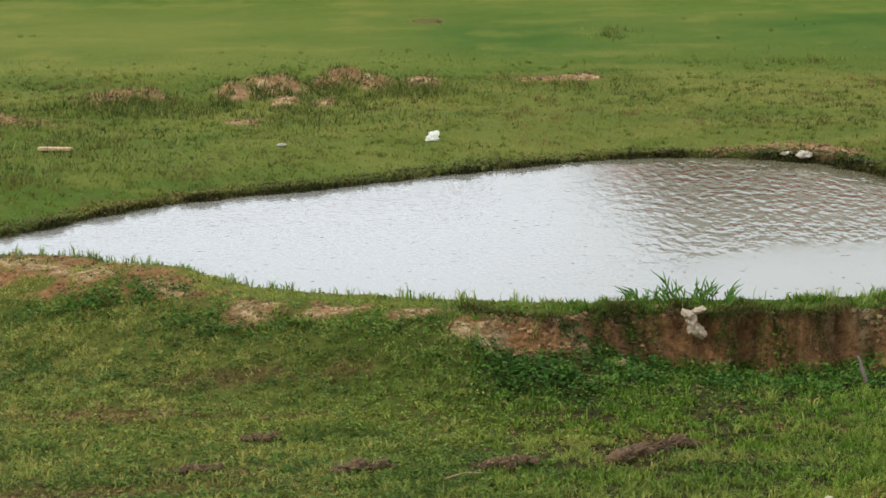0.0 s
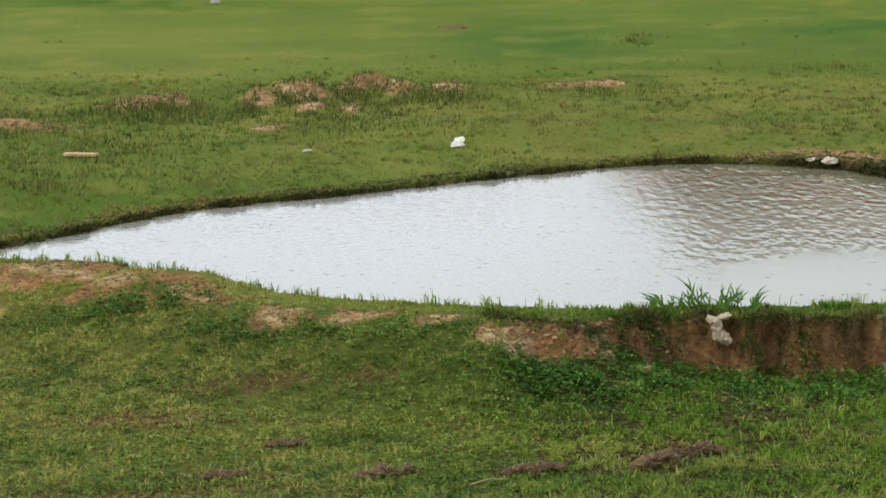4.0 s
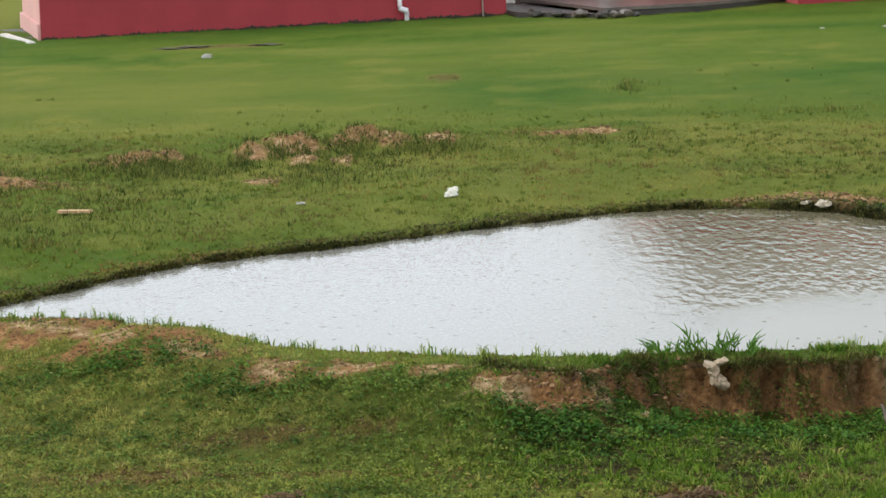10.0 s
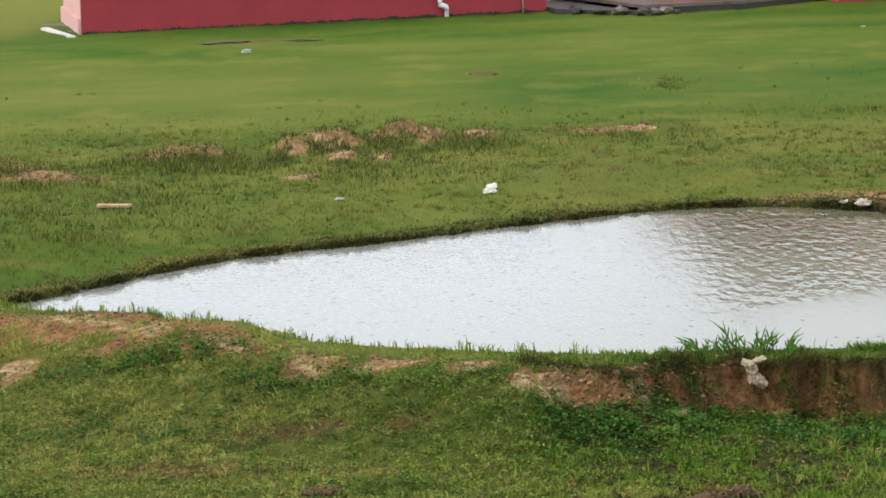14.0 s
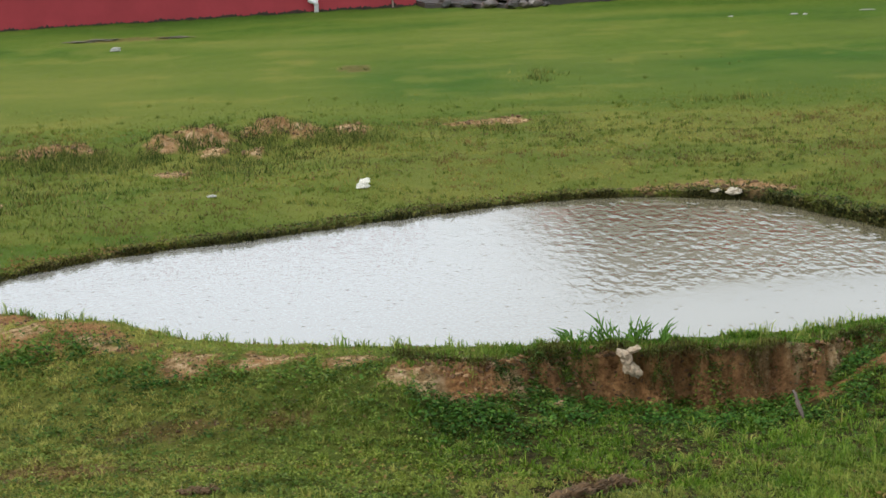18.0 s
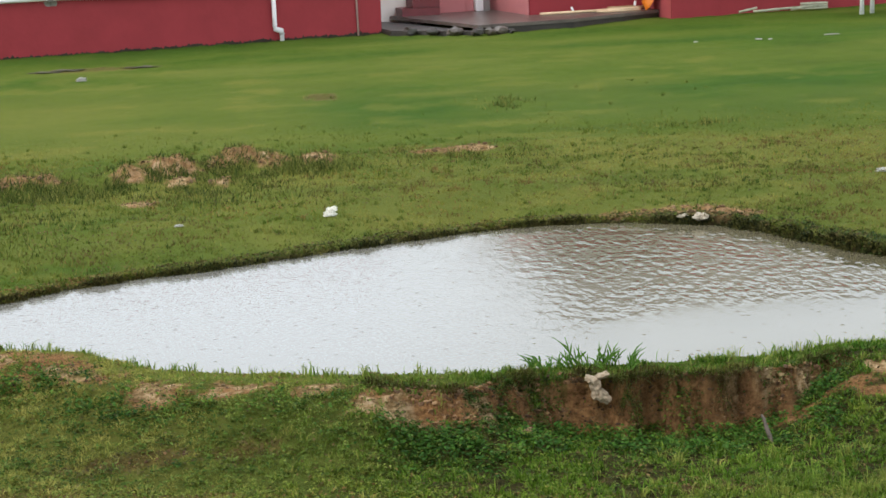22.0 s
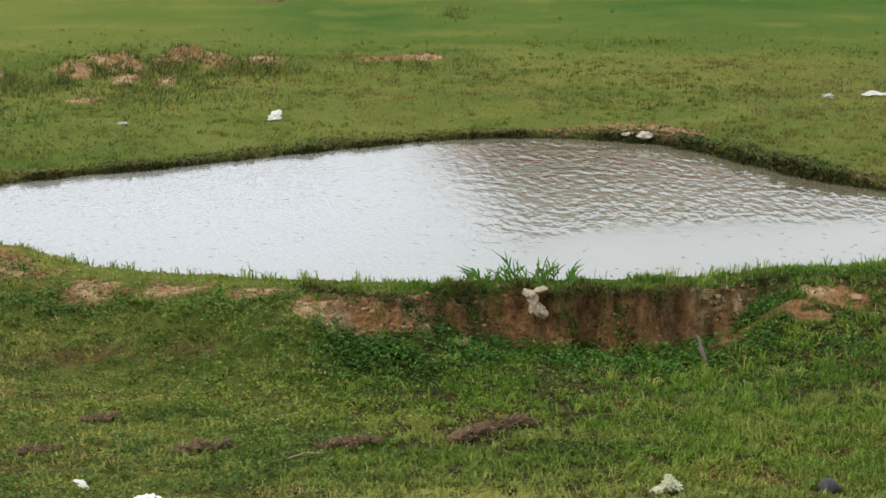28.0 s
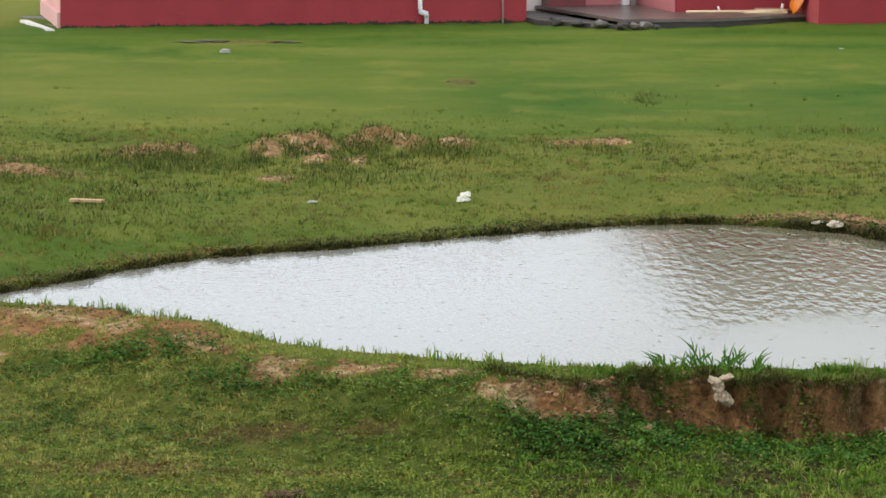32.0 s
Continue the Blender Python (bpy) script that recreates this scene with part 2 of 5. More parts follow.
def water_material():
    """Muddy water stirred by wind and rain; its colour holds brighter mirrored sky at one end."""
    m, n, l, b = material("muddy_pond_water")
    co = n.new("ShaderNodeTexCoord").outputs["Object"]
    sep = n.new("ShaderNodeSeparateXYZ")
    l.new(co, sep.inputs[0])

    def span(value, a, b_, lo, hi, smooth=True):
        node = n.new("ShaderNodeMapRange")
        node.interpolation_type = "SMOOTHSTEP" if smooth else "LINEAR"
        node.inputs["From Min"].default_value, node.inputs["From Max"].default_value = a, b_
        node.inputs["To Min"].default_value, node.inputs["To Max"].default_value = lo, hi
        l.new(value, node.inputs["Value"])
        return node.outputs[0]

    def calc(kind, a, c):
        node = n.new("ShaderNodeMath")
        node.operation = kind
        for k, v in enumerate((a, c)):
            if isinstance(v, (int, float)):
                node.inputs[k].default_value = v
            else:
                l.new(v, node.inputs[k])
        return node.outputs[0]

    r = ramp(n, [(0.35, (0.122, 0.106, 0.062)), (0.7, (0.148, 0.129, 0.080))])
    l.new(noise_node(n, l, co, 0.6, 3), r.inputs[0])
    # paler towards -X: the brighter reflection there is mixed into the base colour
    l.new(mix(n, l, span(sep.outputs["X"], -0.5, 3.5, 0.0, 1.0), (0.205, 0.194, 0.166), r.outputs[0]), b.inputs["Base Color"])
    b.inputs["Roughness"].default_value = 0.06
    b.inputs["IOR"].default_value = 1.36
    # ruffled by the wind further out, calm in the lee of the near bank
    edge = calc("SUBTRACT", sep.outputs["Y"], span(sep.outputs["X"], 1.2, 3.4, -0.7, 1.15))
    edge = calc("ADD", edge, calc("MULTIPLY", calc("SUBTRACT", noise_node(n, l, co, 1.8, 4, 0.65), 0.5), 0.7))
    lee = span(edge, 20.9, 21.5, 0.06, 1.0)
    gusts = span(noise_node(n, l, co, 1.6, 3, 0.6), 0.32, 0.66, 0.6, 1.4, False)
    force = calc("MULTIPLY", lee, calc("MULTIPLY", span(sep.outputs["X"], 1.4, 3.2, 0.20, 1.0), gusts))
    # short choppy wavelets, and finer ones among them
    chop = noise_node(n, l, co, 7.6, 1.6, 0.45, (1.35, 0.5, 1))
    fine = noise_node(n, l, co, 17.0, 1.0, 0.5, (1.2, 0.5, 1))
    waves = calc("MULTIPLY", calc("ADD", calc("MULTIPLY", calc("SUBTRACT", chop, 0.5), 1.4), calc("MULTIPLY", calc("SUBTRACT", fine, 0.5), 0.36)), force)
    # dimples where the rain strikes
    drops = n.new("ShaderNodeTexVoronoi")
    drops.inputs["Scale"].default_value = 6.0
    l.new(co, drops.inputs["Vector"])
    spot = span(drops.outputs["Distance"], 0.0, 0.12, 0.75, 0.0, False)
    shiver = calc("MULTIPLY", calc("SUBTRACT", noise_node(n, l, co, 24.0, 2.0, 0.6, (1.0, 0.6, 1)), 0.5), span(sep.outputs["X"], 0.5, 3.0, 0.42, 0.05))
    bump(n, l, b, calc("ADD", calc("ADD", spot, shiver), waves), 0.34, 0.020)
    return m


def clod_material():
    m, n, l, b = material("crumbled_earth")
    co = n.new("ShaderNodeTexCoord").outputs["Object"]
    geo = n.new("ShaderNodeNewGeometry")
    r = ramp(n, [(0.0, (0.030, 0.015, 0.007)), (0.45, (0.135, 0.066, 0.026)), (0.8, (0.265, 0.140, 0.060)), (1.0, (0.42, 0.26, 0.13))])
    ad = n.new("ShaderNodeMath")
    ad.operation = "MULTIPLY_ADD"
    ad.inputs[1].default_value = 0.7
    l.new(geo.outputs["Random Per Island"], ad.inputs[0])
    sc = n.new("ShaderNodeMath")
    sc.operation = "MULTIPLY_ADD"
    sc.inputs[1].default_value, sc.inputs[2].default_value = 0.9, -0.32
    l.new(noise_node(n, l, co, 2.2, 5, 0.7), sc.inputs[0])
    l.new(sc.outputs[0], ad.inputs[2])
    l.new(ad.outputs[0], r.inputs[0])
    pale = n.new("ShaderNodeAttribute")
    pale.attribute_name = "pale"
    light = ramp(n, [(0.1, (0.075, 0.047, 0.018)), (0.5, (0.215, 0.146, 0.060)), (0.95, (0.46, 0.335, 0.17))])
    l.new(ad.outputs[0], light.inputs[0])
    l.new(mix(n, l, pale.outputs["Fac"], r.outputs[0], light.outputs[0]), b.inputs["Base Color"])
    b.inputs["Roughness"].default_value = 0.9
    bump(n, l, b, noise_node(n, l, co, 45, 4, 0.7), 0.5, 0.02)
    return m


EARTH = clod_material()
GROUND = ground_material()
WATER = water_material()
GRASS = blade_material("short_wet_grass", (0.012, 0.033, 0.003), (0.070, 0.146, 0.012), (0.205, 0.310, 0.042))
FAR_GRASS = blade_material("far_lawn_grass", (0.043, 0.074, 0.009), (0.088, 0.126, 0.016), (0.155, 0.180, 0.033))
BANK_GRASS = blade_material("bank_grass", (0.035, 0.090, 0.012), (0.085, 0.190, 0.022), (0.17, 0.28, 0.05))
WEED = blade_material("creeping_weed_leaves", (0.012, 0.030, 0.004), (0.050, 0.096, 0.011), (0.165, 0.225, 0.034), 3.0)
LUSH = blade_material("lush_weed_leaves", (0.008, 0.028, 0.004), (0.028, 0.082, 0.010), (0.085, 0.185, 0.026), 3.0)
LITTER = blade_material("dead_leaves", (0.045, 0.029, 0.010), (0.11, 0.074, 0.024), (0.24, 0.175, 0.062), 3.0)
REED = blade_material("broad_grass_leaves", (0.055, 0.13, 0.018), (0.11, 0.22, 0.035), (0.21, 0.34, 0.075), 3.0)
RANK = blade_material("rank_dark_grass", (0.012, 0.026, 0.005), (0.042, 0.072, 0.013), (0.115, 0.145, 0.032), 3.0)
RED = plain("red_wall_paint", (0.312, 0.035, 0.042), 0.6, 0.12, 1.6, 0.35, (0.275, 0.031, 0.036), fine=9)
RED.node_tree.nodes["Principled BSDF"].inputs["Specular IOR Level"].default_value = 0.25
MUD = plain("splashed_mud", (0.035, 0.026, 0.015), 0.95, 0.5, 9, 0.8, (0.02, 0.028, 0.008))
PINK_PIPE = plain("pinkish_plastic_pipe", (0.60, 0.44, 0.41), 0.4, 0.1, 5, 0.05)
PINK = plain("pink_wall_paint", (0.52, 0.185, 0.185), 0.55, 0.10, 1.2, 0.12, fine=25)
LIGHT_RED = plain("light_red_wall_paint", (0.40, 0.075, 0.08), 0.55, 0.10, 1.2, 0.12, fine=25)
MAROON = plain("maroon_tile", (0.17, 0.020, 0.024), 0.3, 0.15, 5)
WHITE_PAINT = plain("white_paint", (0.86, 0.86, 0.85), 0.5, 0.05, 2)
GREY_PAINT = plain("grey_wall_paint", (0.56, 0.57, 0.57), 0.6, 0.08, 1)
DIM_PAINT = plain("weathered_grey_wall", (0.30, 0.30, 0.30), 0.7, 0.15, 1.5)
WHITE_TILE = plain("cream_tile", (0.88, 0.82, 0.74), 0.25, 0.06, 3)
PVC = plain("white_pvc_pipe", (0.75, 0.72, 0.72), 0.35, 0.08, 3, 0.05)
CONCRETE = plain("wet_concrete", (0.115, 0.092, 0.075), 0.3, 0.4, 2.2, 0.4, (0.04, 0.033, 0.025))
DARK_CONCRETE = plain("mossy_wet_concrete", (0.036, 0.028, 0.021), 0.5, 0.4, 2.5, 0.5, (0.03, 0.04, 0.02))
MORTAR = plain("bare_cement_patch", (0.24, 0.22, 0.20), 0.8, 0.2, 9, 0.4)
ROOF = plain("brown_roof_sheet", (0.135, 0.105, 0.068), 0.5, 0.2, 0.8, 0.2)
FRAME = plain("window_frame_paint", (0.46, 0.44, 0.43), 0.45, 0.08, 6)
DARK_GLASS = plain("dark_window_glass", (0.012, 0.016, 0.018), 0.06, 0.2, 2, 0.0)
ORANGE = plain("orange_plastic", (0.75, 0.20, 0.015), 0.4, 0.12, 8, 0.1)
CREAM = plain("cream_plastic_hose", (0.72, 0.52, 0.32), 0.45, 0.12, 8, 0.1)
BAG = plain("white_plastic_film", (0.78, 0.75, 0.66), 0.35, 0.08, 25, 0.3)
OCHRE = plain("ochre_stone", (0.28, 0.17, 0.09), 0.85, 0.3, 18, 0.6)
# the pink paint made lighter, with the open sky's light put into it
PALE_PINK = plain("lit_pink_wall_paint", (0.62, 0.34, 0.31), 0.55, 0.08, 1.2, 0.12, fine=25)
HUSK = plain("pale_dry_husk", (0.50, 0.47, 0.30), 0.7, 0.25, 25, 0.4, (0.30, 0.25, 0.13))
PALE_STONE = plain("pale_stone", (0.44, 0.375, 0.28), 0.8, 0.3, 18, 0.6, (0.22, 0.15, 0.09))
ROOT = plain("brown_root_bark", (0.085, 0.064, 0.048), 0.9, 0.35, 14, 0.7)
PLANK = plain("sawn_plank", (0.46, 0.30, 0.15), 0.75, 0.2, 12, 0.4)
CLOD = plain("dry_earth_clod", (0.115, 0.064, 0.026), 0.95, 0.65, 26, 1.0, (0.026, 0.020, 0.008), fine=140)
BARK = plain("tree_bark", (0.10, 0.075, 0.055), 0.9, 0.35, 9, 0.8)
BLACK = plain("mottled_dark_rubber", (0.018, 0.011, 0.012), 0.6, 0.6, 30, 0.4, (0.005, 0.004, 0.005))

# ---- the lie of the land ----
WATER_Z = -0.12
SHORE = [(-4.25, 22.3), (-3.70, 22.95), (-2.89, 24.1), (-2.00, 24.85), (-0.89, 25.45), (0.80, 26.6), (2.16, 27.3), (3.00, 27.36), (4.29, 26.8),
         (4.98, 25.5), (5.51, 24.45), (6.20, 23.55), (6.58, 22.9), (6.70, 22.0), (6.20, 21.15), (4.95, 20.3), (4.08, 20.05), (3.20, 19.6),
         (1.59, 19.5), (0.52, 19.45), (-0.26, 19.6), (-1.16, 19.95), (-1.98, 20.6), (-2.66, 21.15), (-3.40, 21.6), (-4.00, 21.95)]


def shoreline(per=8):
    p = np.array(SHORE)
    out = []
    for i in range(len(p)):
        a, b, c, d = p[i - 1], p[i], p[(i + 1) % len(p)], p[(i + 2) % len(p)]
        for k in range(per):
            t = k / per
            out.append(0.5 * (2 * b + (c - a) * t + (2 * a - 5 * b + 4 * c - d) * t * t + (3 * b - a - 3 * c + d) * t ** 3))
    return np.array(out)


RIM = shoreline()
SX, SY = np.arange(-9, 11.01, 0.06), np.arange(15, 32.01, 0.06)


def shore_distance():
    """Metres from the shore on a grid: outside positive, in the pond negative."""
    gx, gy = np.meshgrid(SX, SY, indexing="ij")
    q = np.stack([gx.ravel(), gy.ravel()], 1)
    a, b = RIM, np.roll(RIM, -1, 0)
    best, inside = np.full(len(q), 1e9), np.zeros(len(q), bool)
    for (ax, ay), (bx, by) in zip(a, b):
        dx, dy = bx - ax, by - ay
        t = np.clip(((q[:, 0] - ax) * dx + (q[:, 1] - ay) * dy) / (dx * dx + dy * dy), 0, 1)
        best = np.minimum(best, np.hypot(q[:, 0] - ax - t * dx, q[:, 1] - ay - t * dy))
        inside ^= ((ay > q[:, 1]) != (by > q[:, 1])) & (q[:, 0] < ax + (q[:, 1] - ay) * dx / (dy if abs(dy) > 1e-9 else 1e-9))
    return np.where(inside, -best, best).reshape(gx.shape)


SDF = shore_distance()


def shore(x, y):
    u, v = np.clip((x - SX[0]) / 0.06, 0, len(SX) - 1.001), np.clip((y - SY[0]) / 0.06, 0, len(SY) - 1.001)
    i, j = u.astype(int), v.astype(int)
    fu, fv = u - i, v - j
    s = (SDF[i, j] * (1 - fu) + SDF[i + 1, j] * fu) * (1 - fv) + (SDF[i, j + 1] * (1 - fu) + SDF[i + 1, j + 1] * fu) * fv
    return s + 0.10 * (vnoise(x * 4, y * 4, 71) - 0.5) + 0.06 * (vnoise(x * 13, y * 13, 72) - 0.5) + np.maximum(0, np.abs(x - 1) - 10)


def ragged(x, y):
    """How far the rim of a patch strays, from place to place."""
    return 1.1 * (fbm(x * 4.0, y * 4.0, 31) - 0.5) + 1.0 * (vnoise(x * 13, y * 13, 33) - 0.5)


def blob(x, y, cx, cy, rx, ry, turn=0.0, stray=None):
    """1 in the middle of an oval, 0 outside it, with a ragged rim."""
    c, s = math.cos(radians(turn)), math.sin(radians(turn))
    u, v = ((x - cx) * c + (y - cy) * s) / rx, (-(x - cx) * s + (y - cy) * c) / ry
    return 1 - step01(0.82, 1.25, np.hypot(u, v) + (ragged(x, y) if stray is None else stray))


def bump2(x, y, cx, cy, rx, ry):
    return np.exp(-((x - cx) / rx) ** 2 - ((y - cy) / ry) ** 2)


# mounds of dug earth beyond the pond: centre, half sizes, height
MOUNDS = [(-7.4, 31.0, 0.6, 0.45, 0.12), (-6.6, 30.6, 0.7, 0.45, 0.15), (-5.85, 30.2, 0.55, 0.4, 0.14), (-5.2, 29.6, 0.5, 0.4, 0.10), (-4.35, 30.8, 0.4, 0.4, 0.13), (-3.7, 31.0, 0.42, 0.42, 0.22),
          (-3.1, 31.2, 0.3, 0.4, 0.15), (-2.4, 31.6, 0.3, 0.4, 0.20), (-1.95, 32.0, 0.36, 0.42, 0.27), (-1.72, 31.0, 0.2, 0.25, 0.13), (-1.22, 30.9, 0.15, 0.25, 0.10), (-1.05, 32.5, 0.36, 0.42, 0.27),
          (-0.6, 32.4, 0.28, 0.4, 0.19), (0.0, 32.6, 0.32, 0.4, 0.15), (2.05, 33.3, 0.6, 0.4, 0.06), (8.1, 31.3, 0.42, 0.35, 0.14), (-5.2, 25.0, 0.55, 0.3, 0.08)]
# bare earth: centre, half sizes, turn
BARE_FAR = [(-6.4, 30.2, 1.0, 0.32, -8), (-5.2, 29.35, 0.6, 0.22, -10), (-3.95, 30.75, 0.28, 0.2, 0), (-3.45, 30.95, 0.3, 0.2, 0), (-2.35, 31.3, 0.26, 0.22, 0), (-1.95, 31.75, 0.36, 0.26, 0),
            (-1.72, 30.85, 0.2, 0.2, 0), (-1.22, 30.78, 0.15, 0.18, 0), (-1.1, 32.25, 0.36, 0.24, 0), (-0.62, 32.2, 0.24, 0.2, 0), (-0.02, 32.4, 0.27, 0.22, 0),
            (-2.13, 29.4, 0.2, 0.3, 0), (1.5, 33.2, 0.3, 0.14, 0), (2.1, 33.2, 0.36, 0.2, 0), (3.4, 27.6, 0.75, 0.22, 0), (4.35, 27.2, 0.5, 0.3, -30)]
BARE_BANK = [(-2.95, 20.4, 0.85, 0.30, -36), (-3.4, 21.05, 1.1, 0.52, -28), (-2.5, 20.3, 0.8, 0.30, -36), (-3.80, 20.1, 0.22, 0.2, 20), (-2.0, 19.8, 0.36, 0.20, -36), (-1.36, 19.16, 0.22, 0.26, 0),
             (-0.68, 19.08, 0.30, 0.15, 0), (-0.09, 18.93, 0.24, 0.10, 0), (0.42, 18.62, 0.28, 0.20, 20), (3.35, 18.85, 0.26, 0.25, 0), (4.05, 18.9, 0.26, 0.11, 12), (4.5, 19.05, 0.30, 0.13, 6), (4.2, 18.7, 0.16, 0.08, 0)]
# thin grass over dark, broken soil
WORN = [(4.6, 17.9, 0.3, 0.14, 0), (-1.49, 15.8, 0.3, 0.1, 0), (-1.5, 18.12, 0.42, 0.13, 0), (-0.68, 18.05, 0.32, 0.11, 0), (4.05, 15.95, 0.5, 0.26, 10), (0.0, 14.75, 0.4, 0.1, 0),
        (2.0, 14.7, 0.3, 0.1, 0), (1.66, 16.75, 0.22, 0.16, 0), (5.0, 17.0, 0.4, 0.2, 0), (3.1, 15.2, 0.35, 0.15, 0), (-2.3, 17.3, 0.5, 0.16, 0), (-1.75, 15.35, 0.75, 0.13, 8), (0.05, 40.3, 0.25, 0.35, 0),
        (-4.2, 46.7, 0.9, 0.3, 0), (-2.5, 15.2, 0.5, 0.15, 0), (-0.9, 17.2, 0.4, 0.08, 0), (2.7, 17.0, 0.3, 0.1, 0)]
# pale subsoil: centre, half sizes, turn
PALE_BANK = [(0.42, 18.62, 0.26, 0.13, 30), (1.17, 18.80, 0.12, 0.07, 0), (1.42, 18.86, 0.22, 0.05, 10), (3.02, 18.99, 0.12, 0.06, 0), (3.36, 19.05, 0.10, 0.05, 0), (4.0, 19.05, 0.32, 0.12, 0),
             (-1.38, 19.18, 0.16, 0.18, 0), (-0.70, 19.10, 0.26, 0.10, 0), (-0.09, 18.94, 0.20, 0.07, 0), (-2.85, 20.5, 0.36, 0.11, -36), (-3.4, 20.95, 0.46, 0.16, -28), (-2.1, 19.9, 0.28, 0.10, -36), (-3.80, 20.1, 0.19, 0.17, 20)]
PALE_FAR = [(-1.95, 31.65, 0.2, 0.15, 0), (-1.72, 30.82, 0.16, 0.16, 0), (-1.22, 30.76, 0.12, 0.14, 0), (-2.13, 29.4, 0.18, 0.26, 0), (-0.62, 32.2, 0.14, 0.1, 0),
            (0.02, 32.4, 0.16, 0.12, 0), (2.1, 33.2, 0.25, 0.14, 0), (-6.4, 30.2, 0.4, 0.15, 0), (3.5, 27.6, 0.3, 0.1, 0)]


def cliff_at(x):
    return step01(0.25, 0.7, x) * (1 - step01(3.5, 4.3, x))


def cliff_lip(x):
    return 0.44 + 0.30 * (vnoise(x * 1.9, x * 0.0, 8) - 0.5) + 0.16 * (vnoise(x * 6, x * 0.0, 9) - 0.5)


def down_face(x, y):
    """Metres past the lip of the near bank, and how far the face runs out."""
    e = shore(x, y) + 0.22 * (fbm(x * 2.6, y * 2.6, 5) - 0.5)
    knobs = 0.20 * (vnoise(x * 3.3, y * 2, 12) - 0.5) + 0.14 * (vnoise(x * 6.5, y * 13, 14) - 0.5) + 0.09 * (vnoise(x * 17, y * 27, 13) - 0.5)
    return e - cliff_lip(x) + knobs, 0.42 - 0.27 * step01(1.0, 2.1, x)


def drop_at(x):
    """The height of the broken face: low at one end, highest before the hollow."""
    return 0.25 + 0.22 * step01(1.0, 2.1, x) - 0.18 * step01(3.2, 3.8, x)


def recess(x, y):
    """How far the face is washed out under its lip."""
    q, wide = down_face(x, y)
    deep = 0.04 * step01(0.8, 1.2, x) * (1 - step01(3.6, 4.0, x)) + 0.13 * step01(2.08, 2.22, x) * (1 - step01(3.1, 3.3, x)) * step01(0.15, 0.5, vnoise(x * 4.3, x * 0.0, 19))
    return deep * step01(0.0, 0.35, q / wide) * (1 - step01(0.75, 1.5, q / wide)) * (y < 20.5)


def height(x, y):
    x, y = np.asarray(x, float), np.asarray(y, float)
    s = shore(x, y)
    near = (1 - step01(20.6, 22.6, y + 0.12 * np.abs(x - 1))) * (1 - step01(10, 30, np.abs(x)))
    far = -0.088 + 0.118 * step01(0.0, 2.5, s) + step01(31, 47, y) * np.clip(0.26 + 0.010 * x, 0.1, 0.6)
    heap_ = 0.0
    for cx, cy, rx, ry, h in MOUNDS:
        heap_ = heap_ + (h * bump2(x, y, cx, cy, rx * 1.3, ry * 1.1)) ** 3
    lumpy = 0.62 + 0.85 * fbm(x * 4.5, y * 4.5, 11)
    far = far + np.cbrt(heap_) * lumpy
    far = far + 0.06 * step01(3.4, 4.4, x) * (1 - step01(0.4, 1.2, s)) * (0.3 + 1.2 * vnoise(x * 4.5, y * 4.5, 15))
    e = s + 0.22 * (fbm(x * 2.6, y * 2.6, 5) - 0.5)
    gentle = -0.42 * step01(0.30, 2.3, e)
    q, wide = down_face(x, y)
    drop = drop_at(x)
    steep = -drop * step01(0, 1, q / wide) - (0.42 - drop) * step01(0.2, 1.4, q)
    k = cliff_at(x)
    front = gentle * (1 - k) + steep * k
    crest = bump2(x, y, -3.35, 21.4, 0.75, 0.5) + 0.6 * bump2(x, y, -2.4, 20.5, 0.7, 0.3)
    front = front + 0.15 * crest * (0.45 + fbm(x * 3.5, y * 3.5, 17))
    front = front - 0.05 * k * step01(0.12, 0.45, s)
    front = front - (0.035 + 0.030 * k + 0.065 * step01(3.0, 4.3, x)) * (1 - step01(0.15, 0.8, s))
    z = near * front + (1 - near) * far
    rough = 0.045 * (fbm(x * 1.3, y * 1.3, 21) - 0.5) + 0.040 * (fbm(x * 6, y * 6, 25) - 0.5)
    z = z + rough * step01(0.02, 0.4, s)
    bank = step01(-0.03, 0.07, s)
    z = z * bank + (WATER_Z - 0.05) * (1 - bank)
    return z - 0.5 * step01(0.0, 1.2, -s) - 0.03 * (1 - step01(6, 12, y))


def soil_at(x, y):
    s = shore(x, y)
    v = np.zeros_like(x)
    stray = ragged(x, y)
    for b in BARE_FAR + BARE_BANK:
        v = np.maximum(v, blob(x, y, *b, stray=stray))
    v = np.where((y < 22.5) & (x < -1.6), v * step01(0.28, 0.40, fbm(x * 3.2, y * 5.0, 46)), v)
    for b in WORN:
        v = np.maximum(v, 0.55 * blob(x, y, *b, stray=stray))
    q, wide = down_face(x, y)
    face = cliff_at(x) * step01(-0.03, 0.03, q) * (1 - step01(0.95, 1.25, q / wide)) * (y < 20.5)
    face = face * step01(0.24, 0.34, fbm(x * 5, y * 5, 45))
    v = np.maximum(v, face)
    rim = 1 - step01(0.03, 0.10, s + 0.07 * (vnoise(x * 6, y * 6, 47) - 0.5) - 0.09 * step01(2.5, 4.0, x) * (y > 22.8))
    return np.clip(np.maximum(v, rim * 0.9), 0, 1)


def pale_at(x, y):
    v = np.zeros_like(x)
    stray = ragged(x, y)
    for b in PALE_BANK + PALE_FAR:
        v = np.maximum(v, blob(x, y, *b, stray=stray))
    v = v * step01(0.40, 0.60, 0.5 * vnoise(x * 7, y * 7, 48) + 0.5 * vnoise(x * 19, y * 19, 49) + np.where(y < 23, 0.16, 0.06))
